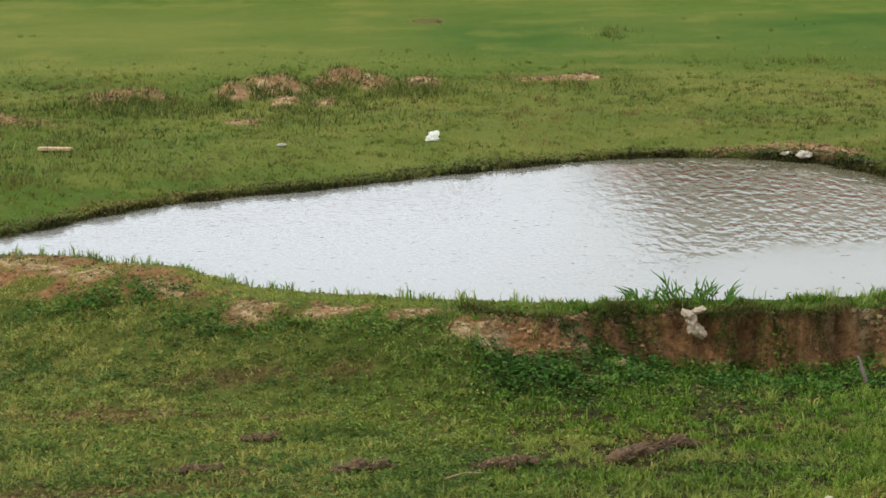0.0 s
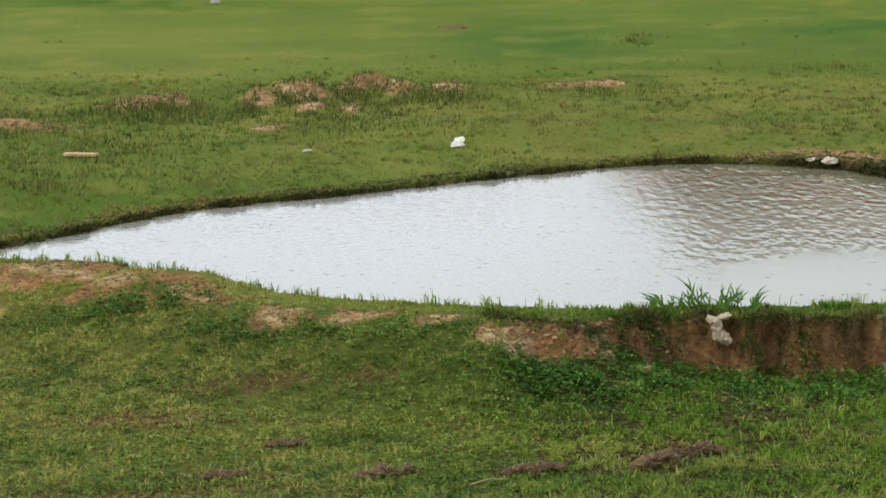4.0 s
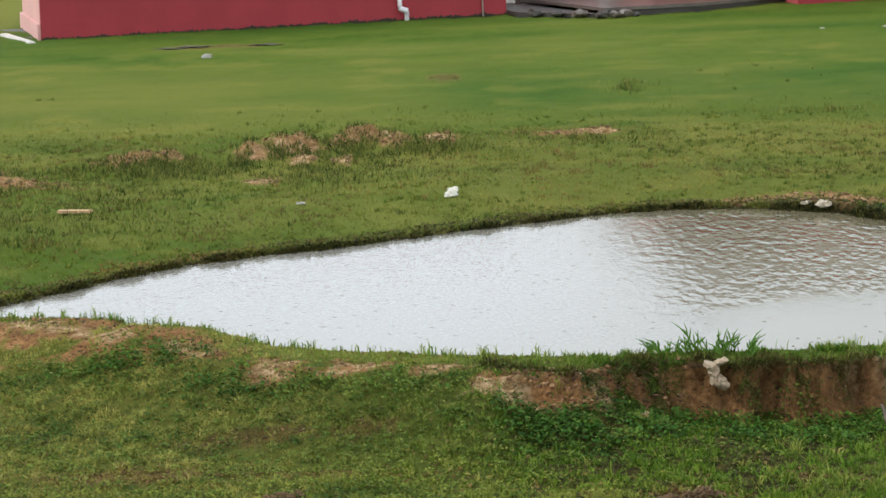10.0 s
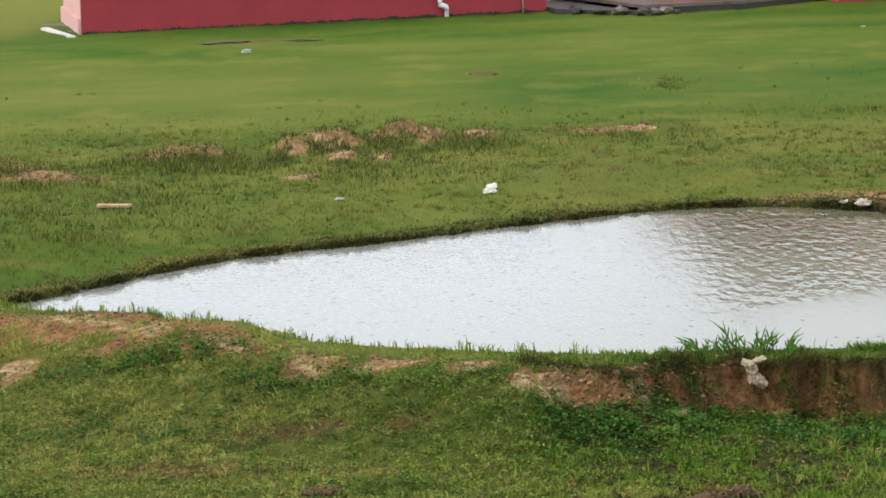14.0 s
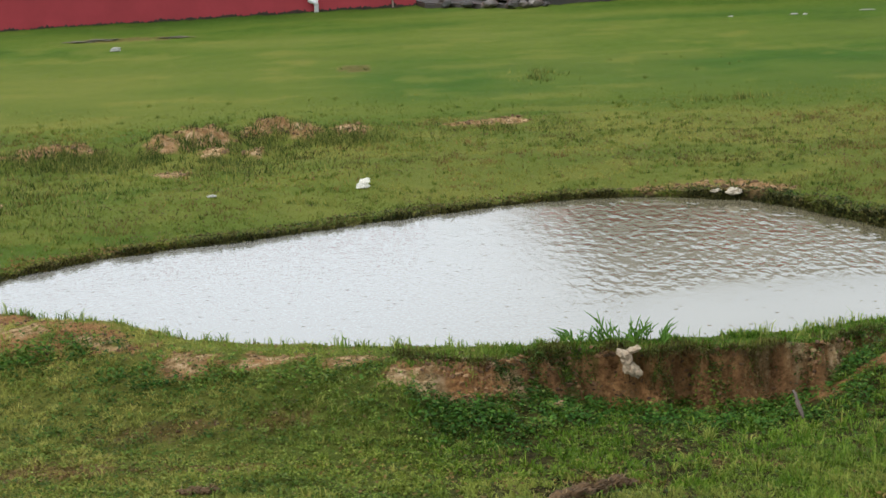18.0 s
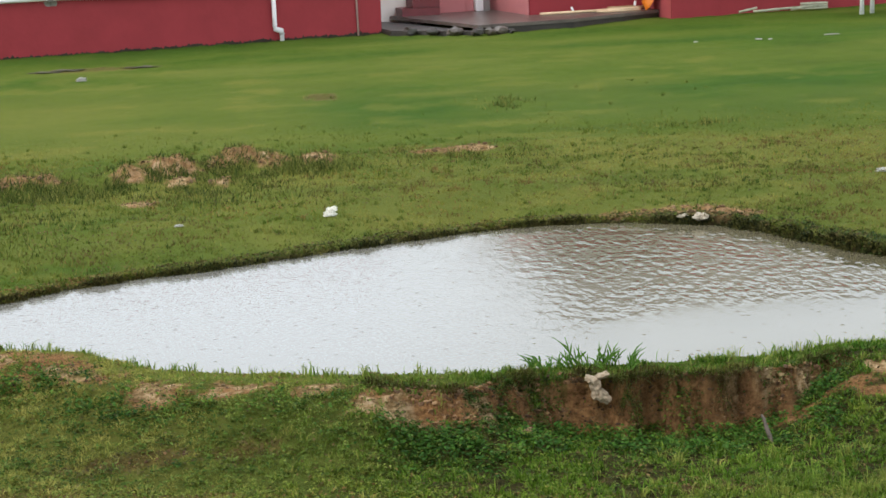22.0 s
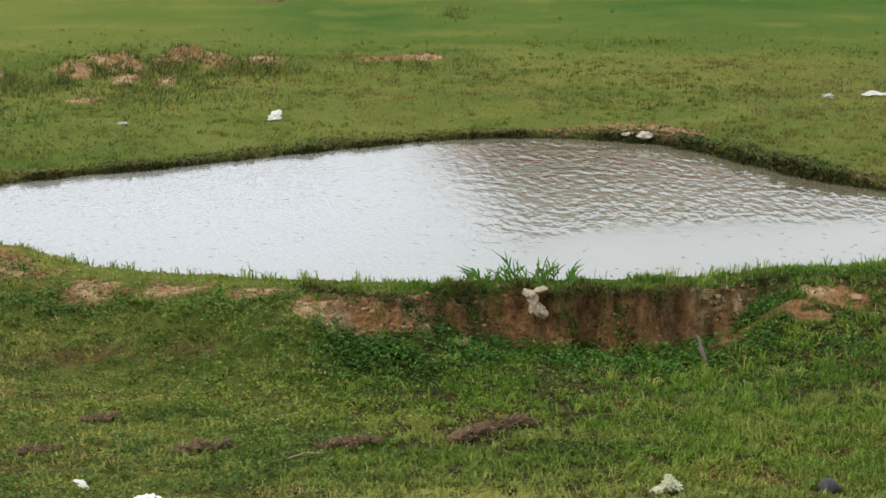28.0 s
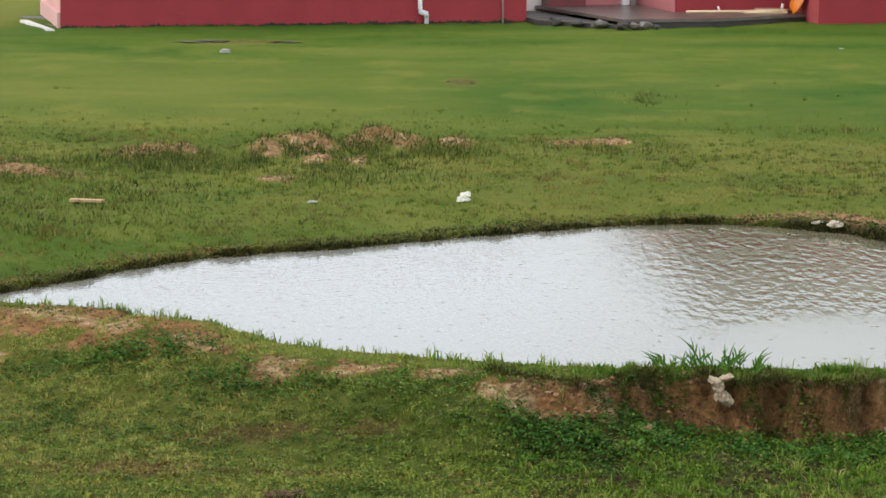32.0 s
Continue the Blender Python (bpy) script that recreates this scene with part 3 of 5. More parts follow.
    return np.clip(np.maximum(v * np.where(y > 23, 0.85, 0.9), np.where(y > 23, 0.35, 0)), 0, 1)


def dry_at(x, y):
    v = step01(0.56, 0.74, fbm(x * 0.9, y * 1.3, 61, 4))
    v = 0.45 * v + 0.22 * step01(0.45, 0.7, fbm(x * 0.23, y * 0.5, 67))
    v = v * np.where(y > 46, 0.4, 1.0)
    v = v + 0.35 * (1 - step01(14.6, 15.6, y)) * (y > 12) + 0.62 * step01(23, 27, y) * (1 - step01(32.5, 34.5, y)) * (0.3 + 0.7 * step01(-3.5, -0.5, x)) * (0.4 + vnoise(x * 2, y * 2, 70)) + (0.40 * (1 - step01(-0.5, 0.9, x)) + 0.65 * (1 - step01(-1.9, -0.3, x))) * (y < 21.0) * (y > 12) * (0.45 + 0.65 * vnoise(x * 3, y * 3, 69))
    v = v + 0.45 * step01(33, 35, y) * (1 - step01(41, 45, y)) * (1 - step01(-4, 2, x + 2.5 * (vnoise(x * 0.4, y * 0.6, 73) - 0.5)))
    v = v + 0.9 * step01(48, 52, y) * (1 - step01(-9.5, -8.5, x))
    lush = cliff_at(x) * (1 - step01(0.6, 1.6, np.abs(y - 17.8)))
    return np.clip(v * (1 - lush), 0, 1)


def lush_at(x, y):
    """Bands of darker, denser grass on the far lawn."""
    w = y + 0.8 * (fbm(x * 0.35, y * 0.5, 74) - 0.5)
    band = step01(35.6, 36.6, w) * (1 - step01(39.2, 41.5, w)) * step01(-1.5, 1.0, x)
    strip = step01(46.2, 46.7, w) * (1 - step01(47.0, 47.8, w)) * step01(3, 5, x)
    foot = step01(46.8, 48.5, y - 0.24 * (x + 8)) * (1 - step01(1.6, 2.4, x))
    return np.clip(0.8 * band + 0.7 * strip + 0.5 * foot, 0, 1) * (0.55 + 0.6 * vnoise(x * 0.9, y * 1.5, 75))


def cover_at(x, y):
    """How thickly single blades stand: there the ground takes dead-grass brown and painted shade."""
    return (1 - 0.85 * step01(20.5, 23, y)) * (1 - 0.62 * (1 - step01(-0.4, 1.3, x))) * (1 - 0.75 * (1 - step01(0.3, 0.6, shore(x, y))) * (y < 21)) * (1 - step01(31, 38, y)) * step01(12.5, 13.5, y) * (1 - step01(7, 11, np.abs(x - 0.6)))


def attribute(me, name, values):
    me.attributes.new(name, "FLOAT", "POINT").data.foreach_set("value", np.ascontiguousarray(values, dtype=np.float32))


def steps(*legs):
    """Grid lines: each leg is (from, to, step)."""
    out = [np.arange(a, b, d) for a, b, d in legs]
    return np.concatenate(out + [[legs[-1][1]]])


def build_ground():
    gx = np.concatenate([[-3000, -900, -300, -120, -60, -35, -24], steps((-16, -8, 0.35), (-8, 0, 0.05), (0, 4.6, 0.028), (4.6, 9, 0.05), (9, 20, 0.35)), [28, 40, 70, 140, 320, 900, 3000]])
    gy = np.concatenate([[-3000, -900, -300, -100, -30, -10, -2, 4, 8], steps((11, 13.5, 0.2), (13.5, 17.4, 0.06), (17.4, 18.3, 0.04), (18.3, 19.5, 0.02), (19.5, 20.6, 0.04), (20.6, 28, 0.06), (28, 36, 0.1), (36, 60, 0.25)),
                         [64, 70, 80, 100, 140, 220, 400, 900, 3000]])
    X, Y = np.meshgrid(gx, gy, indexing="ij")
    Z = height(X.ravel(), Y.ravel())
    nx, ny = X.shape
    i = (np.arange(nx - 1)[:, None] * ny + np.arange(ny - 1)[None]).ravel()
    me = mesh_from("ground", np.stack([X.ravel(), Y.ravel() + recess(X.ravel(), Y.ravel()), Z], 1), np.stack([i, i + ny, i + ny + 1, i + 1], 1))
    attribute(me, "soil", soil_at(X.ravel(), Y.ravel()))
    attribute(me, "dry", dry_at(X.ravel(), Y.ravel()))
    attribute(me, "pale", pale_at(X.ravel(), Y.ravel()))
    attribute(me, "lush", lush_at(X.ravel(), Y.ravel()))
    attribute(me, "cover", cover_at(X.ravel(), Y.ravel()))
    wet = 1 - step01(0.06, 0.16, shore(X.ravel(), Y.ravel()))
    q, wide = down_face(X.ravel(), Y.ravel())
    # dark patches that paint shadow onto the bank's face and into its hollow
    face_shade = 0.35 * cliff_at(X.ravel()) * step01(0.50, 0.62, fbm(X.ravel() * 3.4, Y.ravel() * 6.0, 77)) * (q > 0) * (q < wide * 1.4) + 0.7 * bump2(X.ravel(), Y.ravel(), 3.02, 18.7, 0.14, 0.3) * step01(0.3, 0.6, vnoise(X.ravel() * 9, Y.ravel() * 9, 78))
    worn = np.zeros_like(wet)
    for b in WORN:
        worn = np.maximum(worn, 0.6 * blob(X.ravel(), Y.ravel(), *b))
    # one mask for the wet rim, the painted shadow and the worn soil
    attribute(me, "wet", np.clip(np.maximum(np.maximum(wet, face_shade), worn), 0, 1))
    me.materials.append(GROUND)
    me.polygons.foreach_set("use_smooth", np.ones(len(me.polygons), bool))
    tagged(new("ground", me), "wet green lawn with bare reddish earth banks round the pond", "ground", kind="structure")


build_ground()


def build_water():
    ring = RIM - RIM.mean(0)
    grown = RIM + 0.25 * ring / np.linalg.norm(ring, axis=1)[:, None]
    bm = bmesh.new()
    bm.faces.new([bm.verts.new((x, y, WATER_Z)) for x, y in grown])
    bmesh.ops.triangulate(bm, faces=bm.faces)
    me = bpy.data.meshes.new("water")
    bm.to_mesh(me)
    bm.free()
    me.materials.append(WATER)
    tagged(new("water", me), "muddy pond water ruffled by rain, mirroring a white sky", "pond water", kind="structure")


build_water()


# ---- grass ----
def blades(name, material_, label, x, y, length, width, dry, lean=0.5, bent=False, seed=1, sink=0.004, lift=0.0, heading=None):
    """Many single blades as one mesh: a triangle each, or a bent strip of three triangles."""
    rs = np.random.RandomState(seed)
    n = len(x)
    z = height(x, y) - sink + lift
    az, face = rs.rand(n) * 2 * np.pi, rs.rand(n) * np.pi
    if heading is not None:
        az = heading + rs.normal(0, 0.5, n)
    tilt = lean * (0.25 + 0.9 * rs.rand(n))
    fx, fy = np.cos(face) * width / 2, np.sin(face) * width / 2
    dx, dy, dz = np.cos(az) * np.sin(tilt) * length, np.sin(az) * np.sin(tilt) * length, np.cos(tilt) * length
    base = np.stack([x, y + recess(x, y), z], 1)
    side = np.stack([fx, fy, np.zeros(n)], 1)
    if not bent:
        v = np.stack([base - side, base + side, base + np.stack([dx, dy, dz], 1)], 1).reshape(-1, 3)
        f = np.arange(3 * n).reshape(-1, 3)
        k = 3
    else:
        mid = base + 0.55 * np.stack([0.6 * dx, 0.6 * dy, dz * 1.15], 1)
        tip = base + np.stack([dx * 1.3, dy * 1.3, dz * 0.85], 1)
        v = np.stack([base - side, base + side, mid - 0.8 * side, mid + 0.8 * side, tip], 1).reshape(-1, 3)
        o = np.arange(n)[:, None] * 5
        f = np.stack([o + [0, 1, 3], o + [0, 3, 2], o + [2, 3, 4]], 1).reshape(-1, 3)
        k = 5
    me = mesh_from(name, v, f)
    attribute(me, "dry", np.repeat(dry, k))
    me.materials.append(material_)
    return tagged(new(name, me), label, "grass", kind="stuff")


def leaves(name, material_, label, x, y, size, up, seed):
    """Small pointed leaves, each a bent diamond at some height over the ground, facing about upwards."""
    rs = np.random.RandomState(seed)
    n = len(x)
    c = np.stack([x, y + recess(x, y), height(x, y) + up], 1)
    az, tilt, roll_ = rs.rand(n) * 2 * np.pi, 0.1 + 0.8 * rs.rand(n), (rs.rand(n) - 0.5) * 1.0
    ln = np.stack([np.cos(az) * np.cos(tilt), np.sin(az) * np.cos(tilt), -np.sin(tilt) * 0.6], 1) * size[:, None]
    wd = np.stack([-np.sin(az), np.cos(az), roll_], 1) * (size * 0.30)[:, None]
    v = np.stack([c, c + ln * 0.55 - wd, c + ln, c + ln * 0.55 + wd], 1)
    v[:, 1:4:2, 2] += 0.15 * size[:, None]
    o = np.arange(n)[:, None] * 4
    f = np.stack([o + [0, 1, 2], o + [0, 2, 3]], 1).reshape(-1, 3)
    me = mesh_from(name, v.reshape(-1, 3), f)
    attribute(me, "dry", np.repeat(0.25 * (rs.rand(n) < 0.08), 4))
    me.materials.append(material_)
    return tagged(new(name, me), label, "weeds", kind="stuff")


def scatter(n, x0, x1, y0, y1, seed, thin=None, fan=None, bare=0.93):
    """Random spots in a box, outside the water and off bare earth."""
    rs = np.random.RandomState(seed)
    x, y = x0 + (x1 - x0) * rs.rand(n), y0 + (y1 - y0) * rs.rand(n)
    if fan:
        keep = (x > fan[0] * y) & (x < fan[1] * y)
        x, y = x[keep], y[keep]
    keep = (shore(x, y) > 0.03) & (rs.rand(len(x)) > bare * soil_at(x, y))
    x, y = x[keep], y[keep]
    if thin is not None:
        keep = rs.rand(len(x)) < thin(x, y)
        x, y = x[keep], y[keep]
    return x, y, rs


def clumped(x, y):
    """Knots of grass a few centimetres wide, with gaps between them."""
    return step01(0.38, 0.62, 0.6 * vnoise(x * 10, y * 7, 401) + 0.4 * vnoise(x * 23, y * 17, 403))


def patchy(x, y):
    v = (0.10 + 0.90 * clumped(x, y)) * (0.40 + 0.60 * step01(0.36, 0.58, fbm(x * 3.1, y * 3.1, 83)))
    return v * (1 - 0.25 * step01(1.5, 4.0, x) * (1 - step01(16.8, 18.0, y)))


def foot_of_bank(x, y):
    q, wide = down_face(x, y)
    past = q - wide + 0.25 * (fbm(x * 2.2, y * 2.2, 94) - 0.5)
    return cliff_at(x) * step01(-0.02, 0.10, past) * (1 - step01(0.35, 0.95, past)) * (y < 20)


def mossy(x):
    """The worn, short and yellowish end of the near lawn."""
    return 1 - step01(-0.4, 1.3, x)


def rank_below(x, y):
    """The lush wet strip of lawn below the earth bank."""
    return step01(0.2, 1.2, x) * (1 - step01(4.6, 5.6, x)) * step01(16.2, 17.2, y) * (1 - step01(18.6, 19.0, y))


FAN = (-0.25, 0.32)
x, y, rs = scatter(860000, -5.6, 7.2, 13.3, 22.6, 101, lambda a, b: patchy(a, b) * (1 - 0.75 * foot_of_bank(a, b)) * (1 - 0.5 * rank_below(a, b)) * (1 - 0.2 * mossy(a)), FAN)
tall = (0.55 + 0.9 * fbm(x * 1.7, y * 1.7, 85)) * (1 - 0.40 * mossy(x)) * (0.6 + 0.7 * clumped(x, y))
blades("near_lawn", GRASS, "short wet lawn grass in front of the pond", x, y, (0.022 + 0.03 * rs.rand(len(x))) * tall, 0.010 + 0.010 * rs.rand(len(x)),
       np.clip(dry_at(x, y) * 1.0 + (rs.rand(len(x)) < 0.10) * 0.35, 0, 1), 1.0, False, 3)
# tufts: bunches of longer blades that lean outwards
cx, cy, rs = scatter(15000, -5.0, 7.0, 13.3, 20.8, 102, lambda a, b: (0.25 + 0.75 * step01(0.40, 0.60, fbm(a * 0.9, b * 1.0, 87) + 0.06 * step01(0, 2.5, a) + 0.05)) * (1 - 0.6 * mossy(a)) * (1 - 0.9 * foot_of_bank(a, b)) * (1 - 0.5 * rank_below(a, b)) * step01(0.3, 0.7, shore(a, b)), FAN, 0.8)
per = 16
bunch = np.repeat(0.5 + 0.8 * rs.rand(len(cx)), per)
dead = np.repeat(rs.rand(len(cx)) < 0.12, per)
cx, cy = np.repeat(cx, per), np.repeat(cy, per)
ox, oy = rs.normal(0, 0.020, len(cx)) * bunch, rs.normal(0, 0.020, len(cx)) * bunch
x, y = cx + ox, cy + oy
blades("lawn_tufts", GRASS, "tufts of longer bent blades standing out of the lawn", x, y, (0.035 + 0.05 * rs.rand(len(x))) * bunch * (1 + 0.5 * rank_below(x, y)), 0.006 + 0.005 * rs.rand(len(x)),
       np.clip(dry_at(x, y) * 0.8 + dead * 0.45 + (rs.rand(len(x)) < 0.06) * 0.4, 0, 1), 1.0, True, 4, heading=np.arctan2(oy, ox))
x, y, rs = scatter(430000, -9.0, 11.5, 21.5, 46, 103, lambda a, b: patchy(a, b) * (1 - step01(31, 38, b)), FAN)
blades("far_lawn", FAR_GRASS, "short wet lawn grass beyond the pond", x, y, (0.022 + 0.035 * rs.rand(len(x)) ** 2) * (0.5 + fbm(x * 1.2, y * 1.2, 88)), 0.012 + 0.010 * rs.rand(len(x)),
       np.clip(dry_at(x, y) * 0.55 + (rs.rand(len(x)) < 0.06) * 0.3, 0, 1), 0.9, False, 5)
# brownish seed heads and withered weeds that fleck the lawn between the pond and the mounds
x, y, rs = scatter(170000, -8.0, 9.5, 23.0, 34.5, 109, lambda a, b: (0.05 + 0.95 * step01(0.50, 0.66, fbm(a * 1.5, b * 1.2, 411))) * step01(0.45, 0.7, vnoise(a * 9, b * 6, 413)) * step01(0.1, 0.5, shore(a, b)) * (1 - step01(33, 34.5, b)), FAN, 0.5)
blades("withered_weeds", LITTER, "withered brown weeds and seed heads in the lawn beyond the pond", x, y, 0.03 + 0.05 * rs.rand(len(x)), 0.008 + 0.007 * rs.rand(len(x)), 0.15 * rs.rand(len(x)), 0.9, False, 35)


# longer, half-withered grass at the open end of the near lawn
cx, cy, rs = scatter(2600, 2.4, 5.6, 14.2, 17.2, 110, lambda a, b: (0.2 + 0.8 * step01(0.44, 0.62, fbm(a * 1.6, b * 1.6, 451))) * step01(2.4, 3.3, a), None, 0.3)
dead = np.repeat(step01(0.5, 0.62, fbm(cx * 2.1, cy * 2.6, 453)), 9)
cx, cy = np.repeat(cx, 9), np.repeat(cy, 9)
ox, oy = rs.normal(0, 0.022, len(cx)), rs.normal(0, 0.022, len(cx))
blades("long_grass", GRASS, "longer half-withered grass standing in the lawn", cx + ox, cy + oy, 0.05 + 0.07 * rs.rand(len(cx)), 0.005 + 0.004 * rs.rand(len(cx)), np.clip(0.30 * dead + 0.25 * rs.rand(len(cx)), 0, 1), 0.75, True, 43, heading=np.arctan2(oy, ox))


# rank dark tufts on and below the mounds
def by_mounds(a, b):
    v = np.zeros_like(a)
    for cx, cy, rx, ry, h in MOUNDS:
        v = np.maximum(v, h * 6.5 * bump2(a, b, cx, cy - 0.55, rx * 1.3, ry * 0.95))
    v = np.maximum(v, 1.1 * bump2(a, b, -3.3, 30.3, 1.3, 0.45))
    v = np.maximum(v, 1.0 * bump2(a, b, -0.7, 31.75, 0.95, 0.4))
    v = np.maximum(v, 0.8 * bump2(a, b, -1.6, 31.35, 0.8, 0.3))
    v = np.maximum(v, 0.8 * bump2(a, b, -1.0, 31.95, 0.9, 0.3))
    v = np.maximum(v, 0.6 * bump2(a, b, 2.9, 38.3, 0.3, 0.5) + 0.7 * bump2(a, b, 5.4, 35.0, 0.35, 0.2))
    v = np.maximum(v, 0.6 * bump2(a, b, -4.9, 25.1, 0.7, 0.35) + 0.25 * bump2(a, b, -4.2, 26.5, 1.2, 1.0))
    v = np.maximum(v, 0.35 * bump2(a, b, -3.7, 28.0, 0.7, 0.7))
    v = np.maximum(v, 0.35 * bump2(a, b, -1.2, 30.2, 0.8, 1.2))
    return np.clip(v, 0, 1) * step01(0.32, 0.55, fbm(a * 4, b * 4, 89))


x, y, rs = scatter(460000, -7.8, 6.0, 24.5, 39.0, 104, by_mounds, None, 0.28)
blades("mound_grass", RANK, "rank dark grass on the earth mounds", x, y, 0.04 + 0.09 * rs.rand(len(x)) ** 1.5, 0.010 + 0.009 * rs.rand(len(x)), 0.8 * rs.rand(len(x)) ** 3, 0.7, False, 6)
# scattered dark tufts that fleck the far lawn
rs = np.random.RandomState(301)
cx, cy = -8.5 + 19 * rs.rand(7000), 22.5 + 18 * rs.rand(7000)
keep = (shore(cx, cy) > 0.1) & (rs.rand(7000) < 0.25 * bump2(cx, cy, 4.5, 30.5, 2.5, 2.0) + (0.12 + 0.88 * step01(0.46, 0.66, fbm(cx * 0.8, cy * 0.8, 302))) * (1 - 0.97 * step01(33.5, 36.5, cy)))
cx, cy = np.repeat(cx[keep], 14), np.repeat(cy[keep], 14)
x, y = cx + rs.normal(0, 0.022, len(cx)), cy + rs.normal(0, 0.022, len(cx))
blades("lawn_flecks", WEED, "small dark tufts flecking the lawn", x, y, 0.03 + 0.045 * rs.rand(len(x)), 0.009 + 0.006 * rs.rand(len(x)), 0.6 * rs.rand(len(x)) ** 3, 0.8, False, 15)
# fallen brown leaves and bits of straw
rs = np.random.RandomState(311)
x, y = np.concatenate([-4.6 + 11 * rs.rand(9000), -8 + 18 * rs.rand(16000)]), np.concatenate([13.4 + 7 * rs.rand(9000), 23.5 + 10.5 * rs.rand(16000)])
keep = (shore(x, y) > 0.1) & (rs.rand(len(x)) < 0.2 + 0.8 * step01(0.45, 0.62, fbm(x * 1.1, y * 1.1, 312)))
x, y = x[keep], y[keep]
leaves("leaf_litter", LITTER, "fallen brown leaves and straw in the grass", x, y, 0.02 + 0.03 * rs.rand(len(x)), 0.012 + 0.02 * rs.rand(len(x)), 17)
# small patches of leafy weeds that mottle the near lawn
rs = np.random.RandomState(331)
cx, cy = -4.6 + 11.4 * rs.rand(2600), 13.6 + 6.4 * rs.rand(2600)
keep = (shore(cx, cy) > 0.6) & (rs.rand(2600) < 0.25 + 0.75 * step01(0.42, 0.6, fbm(cx * 1.2, cy * 1.2, 333)))
cx, cy = np.repeat(cx[keep], 26), np.repeat(cy[keep], 26)
x, y = cx + rs.normal(0, 0.075, len(cx)), cy + rs.normal(0, 0.045, len(cx))
ex, ey = -4.6 + 5.4 * rs.rand(5200), 13.6 + 6.6 * rs.rand(5200)
keep = (shore(ex, ey) > 0.5) & (rs.rand(5200) < 0.35 + 0.65 * step01(0.45, 0.6, fbm(ex * 1.6, ey * 1.6, 335)))
ex, ey = np.repeat(ex[keep], 8), np.repeat(ey[keep], 8)
x, y = np.concatenate([x, ex + rs.normal(0, 0.028, len(ex))]), np.concatenate([y, ey + rs.normal(0, 0.022, len(ex))])
keep = soil_at(x, y) < 0.4
x, y = x[keep], y[keep]
leaves("lawn_weeds", WEED, "small patches of dark leafy weeds in the lawn", x, y, 0.016 + 0.022 * rs.rand(len(x)), 0.008 + 0.05 * rs.rand(len(x)), 29)
# light rosettes of clover among the grass
CLOVER = blade_material("clover_leaves", (0.040, 0.076, 0.009), (0.145, 0.200, 0.028), (0.275, 0.325, 0.080), 3.0)
rs = np.random.RandomState(441)
cx, cy = -4.8 + 11.6 * rs.rand(13000), 13.5 + 7.6 * rs.rand(13000)
keep = (shore(cx, cy) > 0.5) & (cx > -0.25 * cy) & (rs.rand(13000) < (0.3 + 0.7 * clumped(cx, cy)) * (0.10 + 0.90 * mossy(cx)) * (1 - 0.8 * foot_of_bank(cx, cy)) * (1 - soil_at(cx, cy)))
cx, cy = np.repeat(cx[keep], 11), np.repeat(cy[keep], 11)
x, y = cx + rs.normal(0, 0.020, len(cx)), cy + rs.normal(0, 0.018, len(cx))
leaves("lawn_clover", CLOVER, "light green rosettes of clover in the lawn", x, y, 0.014 + 0.018 * rs.rand(len(x)), 0.012 + 0.030 * rs.rand(len(x)), 41)
# dead straw and brown leaves thick on the worn spots of the lawn
rs = np.random.RandomState(315)
x, y = -4.6 + 11 * rs.rand(90000), 13.8 + 5 * rs.rand(90000)
worn = np.zeros_like(x)
for b in WORN:
    worn = np.maximum(worn, blob(x, y, b[0], b[1], b[2] * 1.5, b[3] * 1.7, b[4]))
keep = rs.rand(len(x)) < worn * 0.7 + 0.05 * step01(0.5, 0.65, fbm(x * 2.2, y * 2.2, 317))
x, y = x[keep], y[keep]
leaves("worn_litter", LITTER, "dead straw and brown leaves on worn spots of the lawn", x, y, 0.012 + 0.03 * rs.rand(len(x)), 0.004 + 0.03 * rs.rand(len(x)), 27)
# taller grass along the water's edge
x, y, rs = scatter(60000, -4.8, 7.4, 18.6, 28.2, 105, lambda a, b: (shore(a, b) < 0.42) * np.where(b < 21.5, 0.8, 0.4))
blades("bank_grass", BANK_GRASS, "longer fresh grass blades along the pond's edge", x, y, np.where(y < 21.8, 0.022 + 0.12 * rs.rand(len(x)) ** 6, 0.025 + 0.05 * rs.rand(len(x)) ** 2),
       0.006 + 0.004 * rs.rand(len(x)), np.where(y < 21.0, 0.75, 0.3) * rs.rand(len(x)), 0.65, True, 7)
# thin upright stalks in bunches at the near water's edge
rs = np.random.RandomState(421)
k = rs.randint(13 * 8, len(RIM), 420)
cx, cy = RIM[k, 0] + rs.normal(0, 0.04, 420), RIM[k, 1] - 0.04 - 0.16 * rs.rand(420)
keep = (rs.rand(420) < 0.35 + 0.65 * step01(0.4, 0.6, vnoise(cx * 2.2, cy * 2.2, 423))) & (cx < 5.6) & ((cx < 0.9) | (cx > 2.6) | (rs.rand(420) < 0.4))
reach = np.repeat(0.05 + 0.13 * rs.rand(keep.sum()) ** 1.6, 7)
cx, cy = np.repeat(cx[keep], 7) + rs.normal(0, 0.022, 7 * keep.sum()), np.repeat(cy[keep], 7) + rs.normal(0, 0.015, 7 * keep.sum())
blades("edge_stalks", BANK_GRASS, "thin upright grass stalks in bunches at the water's edge", cx, cy, reach * (0.5 + 0.5 * rs.rand(len(cx))), 0.006 + 0.005 * rs.rand(len(cx)), 0.5 * rs.rand(len(cx)), 0.55, True, 37)
# near-black blades: the shade of the undercut shore edge is in their colour
SHADE = blade_material("shaded_shore_grass", (0.006, 0.007, 0.003), (0.022, 0.024, 0.009), (0.07, 0.065, 0.026), 3.0)
